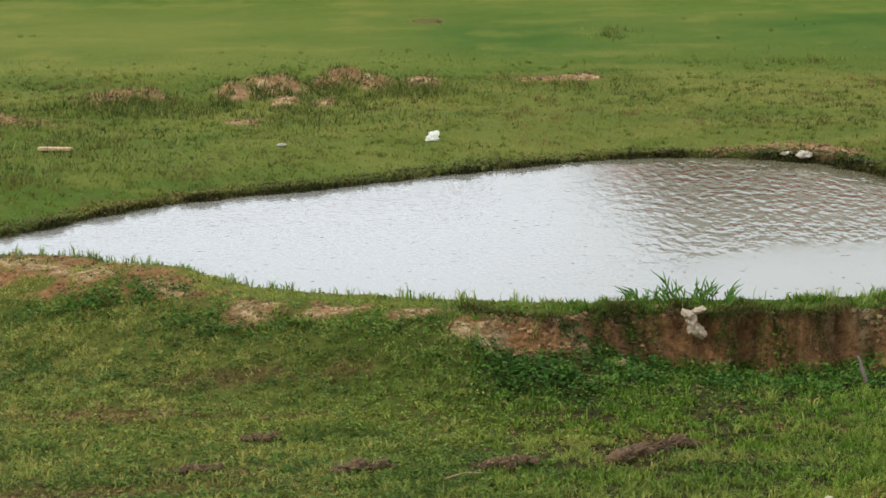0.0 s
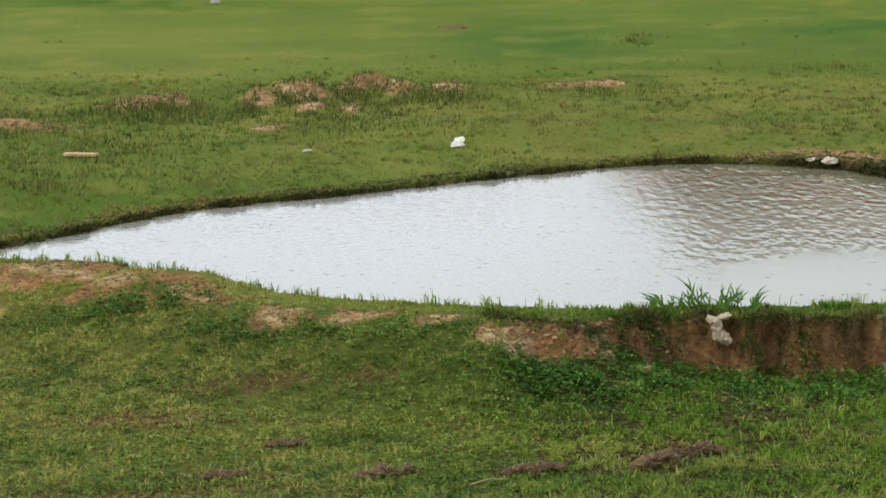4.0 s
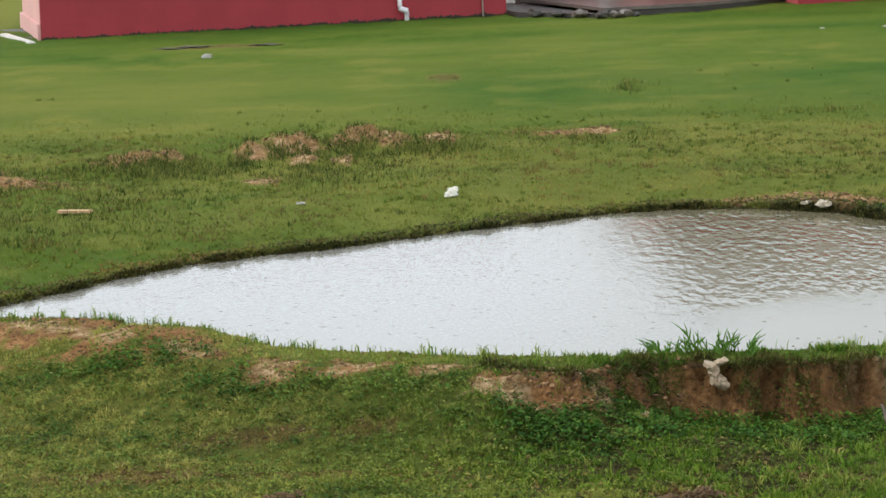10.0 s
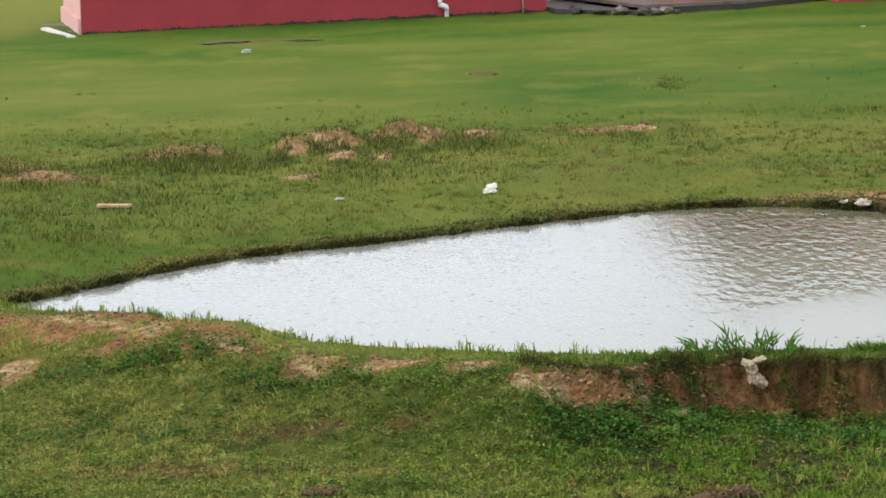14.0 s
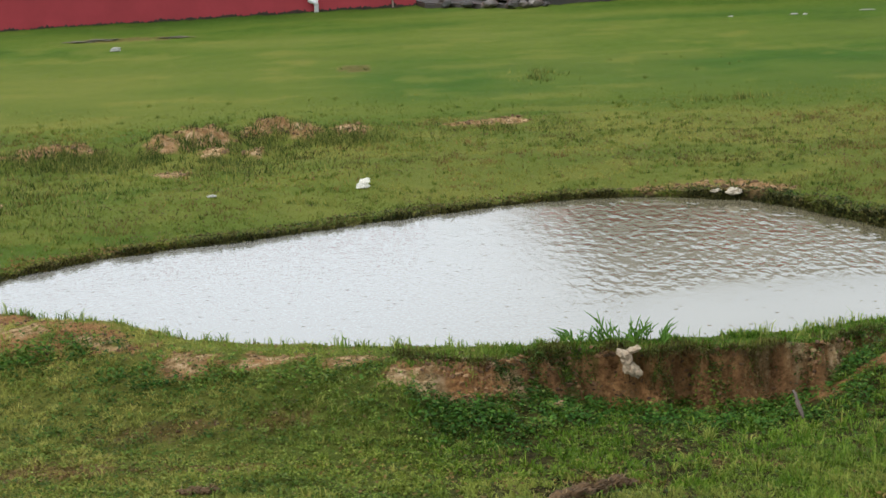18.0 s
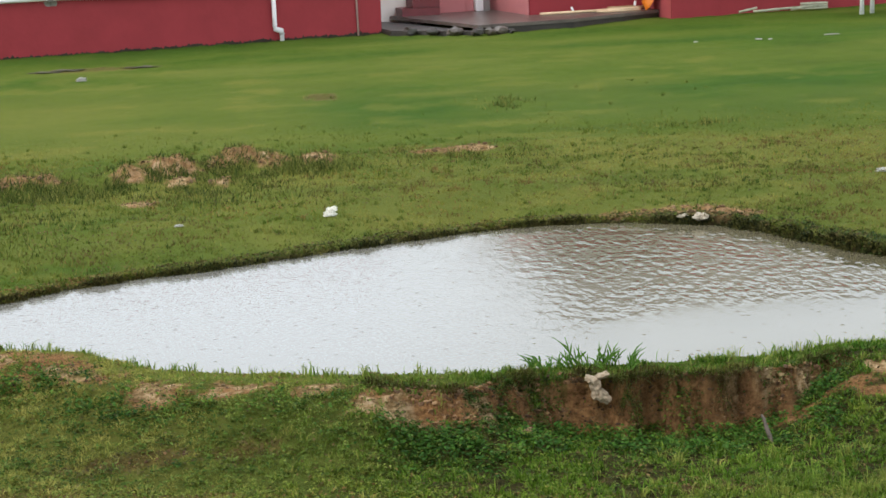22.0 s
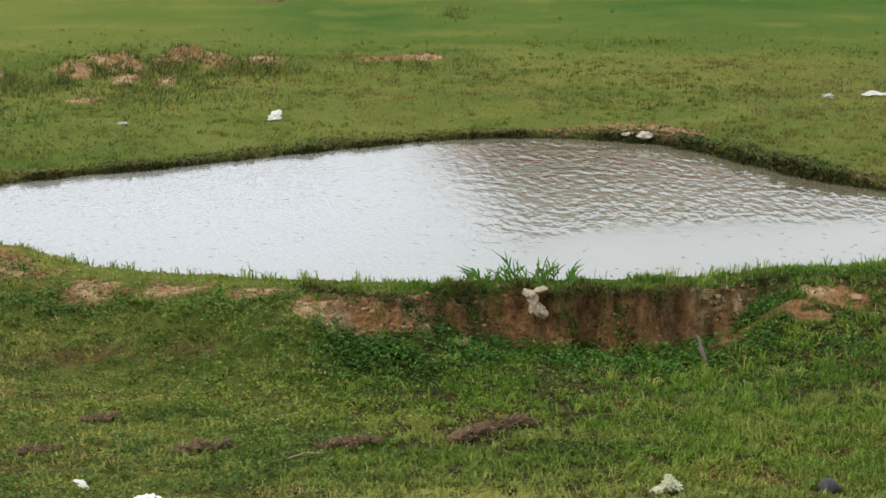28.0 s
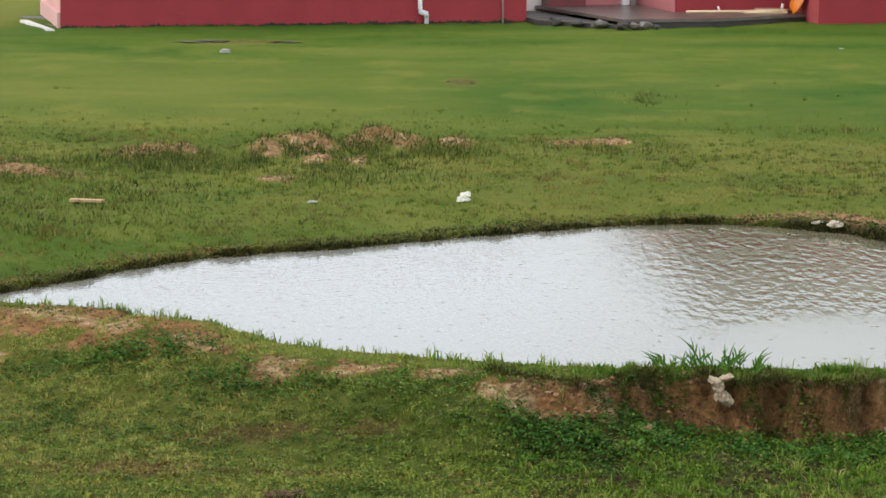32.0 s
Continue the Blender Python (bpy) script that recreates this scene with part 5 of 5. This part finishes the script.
porch_column(10.5, 2.42, 1.56, 0.5, 1.222)
porch_column(11.56, 2.25, 1.45, 0.60, SLAB)
low = thing("low_porch_wall", "pink low wall beside the porch", "low wall", HOUSE)
part("wall", box(12.17, 12.36, 2.3, 2.6, SLAB, 1.18, 0.008), PINK, low)
post = thing("white_post", "tall white post with a rough grey cement side", "post", HOUSE)
part("shaft", box(12.37, 12.54, 2.15, 2.31, SLAB, 3.9, 0.02), WHITE_PAINT, post)
bm = box(12.543, 12.70, 2.2, 2.36, SLAB, 3.9)
bmesh.ops.subdivide_edges(bm, edges=[e for e in bm.edges if abs(e.verts[0].co.z - e.verts[1].co.z) > 1], cuts=40)
for v in bm.verts:
    v.co.x += 0.02 * noise.noise(Vector((v.co.x, 0, v.co.z * 5))) if v.co.x > 12.6 else 0
part("cement_side", bm, MORTAR, post, "rough grey cement")

# pipe and hoses lying on the slab
wire = thing("wall_pipe", "thin white pipe down the wall beside the red pillar", "pipe", HOUSE)
part("pipe", tube([(15.56, -0.05, 3.7), (15.57, -0.05, 1.5), (15.55, -0.08, 1.25), (15.45, -0.15, 1.05), (15.43, -0.2, 0.85)], 0.025, 8), PINK_PIPE, wire)
rod = thing("long_pole", "long pale pole lying along the wall's foot", "pole", HOUSE)
part("pole", tube([(13.0, -0.28, SLAB + 0.03), (14.2, -0.3, SLAB + 0.035), (15.4, -0.22, SLAB + 0.06)], 0.028, 8), CREAM, rod)
part("peg", tube([(13.75, -0.28, SLAB + 0.03), (13.70, -0.28, SLAB + 0.14)], 0.025, 8), PVC, rod)
part("end_peg", tube([(15.12, -0.30, SLAB + 0.05), (15.14, -0.30, SLAB + 0.2)], 0.03, 8), PVC, rod)
coil = thing("hose_coil", "flat heap of cream garden hose on the slab", "hose", HOUSE @ pose(14.72, -0.42, SLAB))
for k in range(3):
    r = 0.46 - 0.07 * k
    part("loop", tube([(r * math.cos(a) * 1.05 + 0.05 * k, 0.14 * math.sin(a), 0.022 + 0.022 * k) for a in [2 * math.pi * i / 28 for i in range(29)]], 0.022, 8), CREAM, coil)
part("plank", box(-0.25, 0.35, -0.05, 0.05, 0.092, 0.112, 0.006), PLANK, coil, "flat brown board")
tub = thing("orange_tub", "orange plastic basin leaning on the red pillar", "basin", HOUSE @ pose(15.40, -0.45, SLAB + 0.33, 0, 28, 0))


def basin():
    """A round basin standing on its rim: floor, flaring side and a rolled lip."""
    bm = bmesh.new()
    prof = [(0.0, -0.05), (0.24, -0.05), (0.30, 0.07), (0.33, 0.075), (0.33, 0.09), (0.29, 0.085), (0.23, -0.035), (0.0, -0.035)]
    rings = []
    for r, h in prof:
        rings.append([bm.verts.new((h, r * math.cos(a) if r else 0, r * math.sin(a) if r else 0)) for a in [2 * math.pi * k / 28 for k in range(28)]])
    for p, q in zip(rings, rings[1:]):
        for k in range(28):
            bm.faces.new((p[k], p[(k + 1) % 28], q[(k + 1) % 28], q[k])).smooth = True
    bmesh.ops.remove_doubles(bm, verts=bm.verts, dist=0.0005)
    bmesh.ops.recalc_face_normals(bm, faces=bm.faces)
    bmesh.ops.scale(bm, vec=(1.0, 0.62, 1.0), verts=bm.verts)
    return bm


part("bowl", basin(), ORANGE, tub)


# ---- things on the grass ----
def lies(x, y, up=0.0, turn=0.0):
    return pose(x, y, float(height(np.array([x]), np.array([y]))[0]) + up, 0, 0, turn)


def crumple(size, seed, folds=2.4):
    """A crumpled sheet of film, drawn together into a creased heap."""
    bm = bmesh.new()
    bmesh.ops.create_icosphere(bm, subdivisions=4, radius=1.0)
    for v in bm.verts:
        n = v.co.copy()
        f = abs(noise.noise(n * folds + Vector((seed, 0, 0)))) + 0.5 * abs(noise.noise(n * folds * 2.3 + Vector((0, seed, 0))))
        d = 0.62 + 0.85 * f
        v.co = Vector((n.x * d * size[0], n.y * d * size[1], max(n.z * d, -0.35) * size[2]))
    return bm


SOILED = plain("soiled_plastic_film", (0.40, 0.39, 0.34), 0.5, 0.2, 30, 0.3, (0.2, 0.17, 0.12))
bag = thing("plastic_bag", "crumpled white plastic bag lying on the grass beyond the pond", "bag", lies(0.10, 28.02, 0.035))
part("film", crumple((0.058, 0.05, 0.072), 5.6, 3.1), BAG, bag)
part("handle", crumple((0.035, 0.03, 0.045), 7.7, 3.0), BAG, bag).location = (-0.048, -0.02, -0.012)
part("fold", crumple((0.04, 0.035, 0.04), 1.7, 3.0), BAG, bag).location = (0.035, 0.0, 0.045)
for k, (x, y, s) in enumerate(((4.13, 26.95, (0.085, 0.06, 0.04)), (3.96, 27.1, (0.075, 0.05, 0.02)))):
    st = thing("white_stone", "pale rounded stone at the water's edge", "stone", lies(x, y, 0.03 if k == 0 else 0.02), group="stones at the far shore")
    part("stone", lump(s, 5.0 + 3 * k, 0.5), PALE_STONE, st)


def torn_sheet():
    """A long torn strip of film lying in waves, of real thickness."""
    bm = bmesh.new()
    nx, ny = 60, 6
    grid = []
    for i in range(nx + 1):
        u = i / nx
        w = 0.13 * (0.35 + 0.65 * math.sin(math.pi * min(1, 0.1 + u * 0.95))) * (0.8 + 0.5 * noise.noise(Vector((u * 9, 0, 1))))
        row = []
        for j in range(ny + 1):
            v = j / ny - 0.5
            z = 0.035 + 0.025 * noise.noise(Vector((u * 7, v * 2, 2))) + 0.03 * max(0, math.sin(u * 11)) * (0.5 + v)
            row.append(bm.verts.new((u * 0.86 - 0.43, v * w * 2 + 0.06 * math.sin(u * 8), z)))
        grid.append(row)
    for i in range(nx):
        for j in range(ny):
            bm.faces.new((grid[i][j], grid[i + 1][j], grid[i + 1][j + 1], grid[i][j + 1]))
    bmesh.ops.solidify(bm, geom=bm.faces[:], thickness=0.012)
    return bm


sheet = thing("torn_plastic_sheet", "long torn strip of white plastic on the grass", "plastic sheet", lies(7.58, 29.56))
part("strip", torn_sheet(), BAG, sheet)
part("scrap", lump((0.09, 0.05, 0.035), 4.4, 0.5), BAG, sheet).location = (0.42, -0.02, 0.03)
for x, y, s in ((6.69, 29.36, (0.08, 0.05, 0.035)), (-1.57, 27.44, (0.05, 0.04, 0.018)), (7.03, 46.1, (0.05, 0.04, 0.014)), (8.17, 45.9, (0.07, 0.05, 0.016)), (8.37, 45.85, (0.04, 0.04, 0.02)),
                (9.65, 46.5, (0.14, 0.04, 0.012)), (-4.12, 44.5, (0.085, 0.06, 0.05))):
    sc = thing("litter_scrap", "small pale scrap of litter lying on the grass", "litter", lies(x, y, s[2] * 0.5), group="scraps on the lawn")
    part("scrap", crumple(s, x * 3 + y), SOILED, sc)
board = thing("wooden_board", "short sawn board lying in the grass", "board", lies(-4.03, 27.2, 0.03, -8))
part("board", box(-0.19, 0.19, -0.05, 0.05, -0.012, 0.02, 0.004), PLANK, board)
# flat lumps added in place of worn muddy strips in the lawn
STRIP_MUD = plain("muddy_strip", (0.11, 0.095, 0.055), 0.9, 0.4, 10, 0.6, (0.05, 0.07, 0.02))
for x, y, t in ((-4.95, 46.55, 2), (-4.55, 46.8, -3), (-3.2, 46.7, 6)):
    pl = thing("mud_strip", "worn muddy strip in the grass, made as a flat lump", "plank", lies(x, y, 0.02, t), group="planks by the house")
    part("plank", lump((0.22, 0.10, 0.012), x + 50, 1.3, 4), STRIP_MUD, pl)


def earth_log(name, label, x0, y0, x1, y1, r, seed):
    """A long crumbling turf roll, lying between two spots."""
    a = math.degrees(math.atan2(y1 - y0, x1 - x0))
    ln = math.hypot(x1 - x0, y1 - y0)
    o = thing(name, label, "earth clod", lies((x0 + x1) / 2, (y0 + y1) / 2, r * 0.42, a), group="turf clods in the lawn")
    bm = bmesh.new()
    bmesh.ops.create_icosphere(bm, subdivisions=5, radius=1.0)
    for v in bm.verts:
        n = v.co.copy()
        p = Vector((n.x * ln / 2, n.y * r * 1.25, n.z * r * 0.8))
        q = p + Vector((seed, 0, 0))
        d = 0.85 + 0.9 * noise.noise(q * 9) + 0.55 * noise.noise(q * 22) + 0.35 * noise.noise(q * 55)
        v.co = Vector((p.x + 0.03 * noise.noise(q * 14), p.y * d, p.z * max(0.25, d)))
    part("core", bm, CLOD, o)
    rs = np.random.RandomState(int(seed))
    for k in range(14):
        s = rs.uniform(0.012, 0.03)
        c = part("crumb", lump((s * 1.2, s, s * 0.8), seed + k, 0.7, 2), CLOD, o)
        c.location = (rs.uniform(-0.55, 0.55) * ln, rs.uniform(-1.5, 1.2) * r, rs.uniform(-0.2, 0.4) * r)
    bm = bmesh.new()
    for k in range(70):
        u = rs.uniform(-0.48, 0.48) * ln
        q = rs.uniform(-0.9, 0.9) * r
        p = Vector((u, q, r * 0.75 * math.sqrt(max(0, 1 - (q / r / 1.1) ** 2))))
        d = Vector((rs.uniform(-1, 1), rs.uniform(-1, 0.6), rs.uniform(-0.1, 0.9))).normalized() * rs.uniform(0.02, 0.06)
        w = d.cross(Vector((0.3, 0.2, 1))).normalized() * 0.003
        bm.faces.new([bm.verts.new(c) for c in (p - w, p + w, p + d)])
    tagged(part("straw_tangle", bm, STRAW, o), "dry straw and roots", kind="stuff")


STRAW = plain("dry_straw", (0.27, 0.19, 0.085), 0.8, 0.3, 20, 0.2)
earth_log("turf_clod", "long crumbling clod of brown turf lying in the lawn", 1.17, 16.02, 1.81, 16.56, 0.062, 3)
earth_log("turf_clod", "brown turf clod lying in the lawn", -0.62, 15.69, -0.26, 15.86, 0.055, 8)
earth_log("turf_clod", "crumbling turf clod with dry grass lying in the lawn", 0.31, 15.84, 0.69, 16.06, 0.05, 14)
earth_log("turf_clod", "small dry turf clod lying in the lawn", -1.25, 16.5, -1.02, 16.56, 0.035, 19)
earth_log("turf_clod", "flat dry turf clod lying in the lawn", -1.62, 15.76, -1.34, 15.84, 0.035, 23)
stalk = thing("dry_stalk", "pale dry stalk lying on the grass", "stalk", lies(0.24, 15.56, 0.03, 28))
part("stalk", tube([(-0.14, 0, 0.0), (0, 0.01, 0.015), (0.14, 0, 0.0)], 0.006, 6), STRAW, stalk)


def dry_tuft(x, y, n, reach, seed, mat, name, label):
    o = thing(name, label, "dry plant", lies(x, y))
    rs = np.random.RandomState(seed)
    bm = bmesh.new()
    for k in range(n):
        a, r = rs.uniform(0, 6.283), rs.uniform(0.3, 1) * reach
        p = Vector((rs.normal(0, 0.05), rs.normal(0, 0.05), 0))
        m = p + Vector((math.cos(a) * r * 0.5, math.sin(a) * r * 0.5, r * 0.6))
        t = p + Vector((math.cos(a) * r, math.sin(a) * r, r * rs.uniform(0.2, 0.8)))
        w = Vector((-math.sin(a), math.cos(a), 0)) * 0.004
        v = [bm.verts.new(c) for c in (p - w, p + w, m + w, m - w, t)]
        bm.faces.new((v[0], v[1], v[2], v[3]))
        bm.faces.new((v[3], v[2], v[4]))
    part("stem_bunch", bm, mat, o)


dry_tuft(2.12, 17.5, 45, 0.09, 5, LITTER, "dry_weed", "dry brown weed standing in the lawn")
dry_tuft(0.62, 16.12, 40, 0.09, 6, LITTER, "dry_weed", "dry brown weed behind a turf clod")
film = thing("plastic_wrapper", "torn white plastic wrapper with a grey fold in the grass", "wrapper", lies(-0.71, 14.55, 0.03, -10))
part("film", crumple((0.085, 0.05, 0.032), 4.1, 2.2), BAG, film)
fold = part("fold", crumple((0.045, 0.03, 0.022), 8.8, 2.6), SOILED, film, "soiled grey fold")
fold.location = (0.035, -0.045, -0.012)
wad = thing("paper_wad", "small crumpled white paper in the grass", "paper", lies(-1.14, 14.93, 0.03))
sheet_ = part("paper", crumple((0.050, 0.026, 0.026), 9.1), BAG, wad)
sheet_.rotation_euler = (0, radians(32), 0)
husk = thing("pale_husk", "pale yellowish crumpled husk lying in the grass", "husk", lies(2.46, 14.84, 0.03))
for k, (px, pz, size, tilt) in enumerate(((-0.065, -0.012, (0.060, 0.03, 0.026), -14), (0.0, 0.02, (0.038, 0.03, 0.050), 30), (0.050, 0.012, (0.048, 0.035, 0.036), 35), (0.015, 0.055, (0.028, 0.022, 0.034), -30))):
    flap = part("husk_flap", crumple(size, 12.3 + 2.9 * k, 2.6), HUSK, husk)
    flap.location, flap.rotation_euler = (px, 0.01 * k, pz), (0, radians(tilt), 0)
ball = thing("dark_ball", "round dark maroon-black ball half sunk in the grass", "ball", lies(3.48, 14.86, 0.025))
part("shell", lump((0.068, 0.066, 0.066), 1.7, 0.08), BLACK, ball)

# pale stone and root in the earth bank
BANK_ROCK = plain("soiled_pale_rock", (0.34, 0.262, 0.172), 0.85, 0.35, 14, 0.8, (0.22, 0.13, 0.075), fine=90)
rock = thing("pale_rock", "pale broken rock sticking out of the earth bank", "rock", pose(2.07, 19.0, -0.15))
for k, (px, py, pz, size, tilt) in enumerate(((0.045, 0.05, 0.085, (0.055, 0.06, 0.024), -22), (-0.030, 0.04, 0.055, (0.058, 0.07, 0.038), 18), (-0.005, 0.05, 0.0, (0.042, 0.07, 0.060), 8),
                                              (0.050, 0.03, -0.075, (0.062, 0.075, 0.046), 40), (0.005, 0.04, -0.055, (0.045, 0.06, 0.048), -6))):
    piece = part("rock_knob", lump(size, 21.0 + 3.7 * k, 0.38, 3), BANK_ROCK, rock)
    piece.location, piece.rotation_euler = (px, py, pz), (0, radians(tilt), 0)
root = thing("old_root", "grey weathered root leaning on the earth bank", "root", pose(3.24, 18.2, -0.32))
part("stem", tube([(-0.012, 0.09, 0.06), (0.0, 0.06, 0.04), (0.004, 0.03, 0.01), (0.008, 0.0, -0.02), (0.024, -0.08, -0.08), (0.030, -0.11, -0.11)], [0.008, 0.012, 0.012, 0.018, 0.015, 0.009], 10), ROOT, root)
for x, y, s in ((1.25, 18.62, 0.026), (1.0, 18.75, 0.022), (1.5, 18.7, 0.03), (4.62, 19.05, 0.034), (0.8, 18.9, 0.022)):
    pb = thing("pebble", "pale orange stone set in the bare earth", "stone", lies(x, y, 0.012), group="stones in the bank")
    part("stone", lump((s * 1.3, s, s), x * 7, 0.4, 2), OCHRE, pb)


# ---- broad-leaved grass at the water's edge ----
def reed_clump(x, y, n, spread, tall, seed, label):
    """Leaning stems, each with narrow leaves set along it by turns."""
    o = thing("reed_clump", label, "grass clump", lies(x, y))
    rs = np.random.RandomState(seed)
    foot = height(np.array([x]), np.array([y]))[0]

    def ribbon(p, d, length, width, sag):
        bm = bmesh.new()
        side = d.cross(Vector((0, -1, 0.2))).normalized()
        prev = None
        for i in range(6):
            t = i / 5
            c = p + d * (length * t) + Vector((0, 0, -sag * length * t * t))
            ww = width * (1.15 * math.sin(math.pi * (0.12 + 0.86 * t)) + 0.06)
            cur = [bm.verts.new(c - side * ww), bm.verts.new(c + Vector((0, 0.25 * ww, -ww * 0.4))), bm.verts.new(c + side * ww)]
            if prev:
                bm.faces.new((prev[0], prev[1], cur[1], cur[0]))
                bm.faces.new((prev[1], prev[2], cur[2], cur[1]))
            prev = cur
        return bm

    for k in range(n):
        bx, by = rs.uniform(-spread, spread), rs.normal(0, 0.05)
        h = tall * rs.uniform(0.45, 1.0) * (1.0 - 0.4 * abs(bx) / spread)
        lean = Vector((rs.normal(0, 0.38) + 0.35 * bx / spread, rs.normal(0, 0.2), 1)).normalized()
        base = Vector((bx, by, float(height(np.array([x + bx]), np.array([y + by]))[0] - foot) - 0.01))
        stem = part("stem", tube([base, base + lean * h * 0.5, base + lean * h * 0.85 + Vector((lean.x * 0.05, 0, 0)), base + lean * h * 1.12 + Vector((lean.x * 0.12, 0, -0.01))], [0.006, 0.006, 0.005, 0.0015], 6), REED, o)
        for j in range(rs.randint(1, 4)):
            t = 0.25 + 0.18 * j + rs.uniform(-0.05, 0.05)
            turn = (1 if j % 2 else -1) * rs.uniform(0.25, 0.8)
            d = Vector((lean.x + turn, rs.uniform(-0.4, 0.4), rs.uniform(0.9, 1.6))).normalized()
            part("leaf", ribbon(base + lean * h * t, d, h * rs.uniform(0.35, 0.6), rs.uniform(0.0045, 0.0075), rs.uniform(0.1, 0.4)), REED, stem)


reed_clump(2.00, 19.36, 44, 0.40, 0.30, 51, "clump of broad bright green grass leaves on the pond's bank")
reed_clump(5.85, 20.45, 8, 0.14, 0.30, 53, "small clump of tall grass leaves on the bank")


# ---- beyond the lawn ----
def shrub(x, y, r, h, seed, label, foliage=WEED):
    """A shrub: a short trunk with limbs and many small leaves in an uneven crown."""
    o = thing("shrub", label, "shrub", lies(x, y))
    rs = np.random.RandomState(seed)
    part("trunk", tube([(0, 0, -0.05), (0.02, 0, h * 0.25), (0.0, 0.03, h * 0.5)], [0.06, 0.05, 0.03], 8), BARK, o)
    for k in range(6):
        a = k * 1.05 + rs.uniform(0, 0.5)
        part("limb", tube([(0, 0, h * 0.25), (math.cos(a) * r * 0.4, math.sin(a) * r * 0.4, h * 0.5), (math.cos(a) * r * 0.75, math.sin(a) * r * 0.75, h * 0.72)], [0.035, 0.022, 0.01], 6), BARK, o)
    n = 2600 if r < 2 else 7000
    d = rs.normal(size=(n, 3))
    d /= np.linalg.norm(d, axis=1)[:, None]
    rad = (0.55 + 0.5 * rs.rand(n)) * (0.75 + 0.5 * vnoise(d[:, 0] * 3 + 9, d[:, 1] * 3 + d[:, 2] * 2 + 9, seed))
    c = d * rad[:, None] * np.array([r, r, h * 0.42]) + np.array([0, 0, h * 0.55])
    s = (0.05 + 0.06 * rs.rand(n)) * max(0.8, 1.4 * r)
    u = rs.normal(size=(n, 3)) * s[:, None] * 0.7
    w = rs.normal(size=(n, 3)) * s[:, None] * 0.7
    v = np.stack([c - u, c - w * 0.5, c + u, c + w * 0.5], 1).reshape(-1, 3)
    me = mesh_from("crown", v, np.arange(4 * n).reshape(-1, 4))
    attribute(me, "dry", np.repeat(0.5 * (rs.rand(n) < 0.15), 4))
    me.materials.append(foliage)
    cr = new("crown", me)
    cr.parent = o


shrub(-12.35, 71.5, 0.42, 1.0, 61, "rounded green shrub with yellowing leaves at the lawn's end", CLOVER)
shrub(-13.5, 72.5, 0.5, 1.1, 62, "rounded green shrub at the lawn's end", CREST)
fence = thing("red_boundary_wall", "low faded red boundary wall behind the shrubs", "wall", pose(-16, 76, 0))
part("wall", box(-8, 10, 0, 0.2, -0.3, 1.46), RED, fence)
part("coping", box(-8.05, 10.05, -0.04, 0.24, 1.463, 1.52, 0.02), DARK_CONCRETE, fence)
part("rail", box(-8, 10, -0.06, -0.003, 0.64, 0.74, 0.01), MORTAR, fence, "pale cement rail")
part("kerb", box(-8, 10, -0.9, -0.7, -0.3, 0.02, 0.02), MORTAR, fence, "pale kerb at the wall's foot")
for k, (x, y, r, h) in enumerate(((-20, 82, 2.6, 5.0), (-13.5, 81, 2.6, 4.6), (-16.5, 80, 2.2, 4.0), (-25, 88, 3.0, 6.5))):
    shrub(x, y, r, h, 70 + k, "tall dark tree behind the boundary wall", RANK)


def sapling(x, y, h, seed, pale):
    o = thing("sapling", "slim young tree planted before the house wall", "young tree", lies(x, y), group="saplings by the house")
    rs = np.random.RandomState(seed)
    part("trunk", tube([(0, 0, -0.05), (0.02, 0, h * 0.4), (0.0, 0.02, h * 0.75)], [0.05, 0.04, 0.02], 8), WHITE_PAINT if pale else BARK, o, "pale painted trunk" if pale else "brown trunk")
    for k in range(4):
        a = k * 1.6 + rs.uniform(0, 0.6)
        part("limb", tube([(0, 0, h * 0.5), (math.cos(a) * 0.2, math.sin(a) * 0.2, h * 0.68), (math.cos(a) * 0.38, math.sin(a) * 0.38, h * 0.8)], [0.018, 0.012, 0.006], 6), BARK, o)
    n = 500
    c = rs.normal(size=(n, 3)) * np.array([0.26, 0.26, 0.22]) + np.array([0, 0, h * 0.8])
    u, w = rs.normal(size=(n, 3)) * 0.06, rs.normal(size=(n, 3)) * 0.04
    me = mesh_from("crown", np.stack([c - u, c - w, c + u, c + w], 1).reshape(-1, 3), np.arange(4 * n).reshape(-1, 4))
    attribute(me, "dry", np.zeros(4 * n))
    me.materials.append(WEED)
    new("crown", me).parent = o


for k, (x, y, p) in enumerate(((11.23, 51.1, True), (11.49, 51.3, True), (12.03, 50.15, True), (12.11, 50.25, False))):
    sapling(x, y, 1.7, 81 + k, p)
OFFCUT = plain("dull_plastic_offcut", (0.42, 0.42, 0.30), 0.5, 0.3, 6, 0.2, (0.2, 0.2, 0.1))
heap = thing("pipe_offcuts", "heap of dull pale pipe offcuts and hose by the house wall", "offcuts", lies(9.75, 52.75, 0.0, 14))
for k, (x, y, ln, a) in enumerate(((-0.2, 0, 0.6, 4), (0.25, 0.1, 0.7, -8), (0.55, -0.1, 0.5, 12), (-0.6, 0.05, 0.4, -3))):
    part("offcut", tube([(x - ln / 2, y - ln * 0.0087 * a, 0.05), (x + ln / 2, y + ln * 0.0087 * a, 0.06 + 0.02 * k)], 0.026, 10), OFFCUT, heap)
for k in range(3):
    part("hose_loop", tube([(0.9 + 0.3 * math.cos(a), 0.14 * math.sin(a), 0.05 + 0.05 * k) for a in [6.2832 * i / 20 for i in range(21)]], 0.02, 8), OFFCUT, heap)
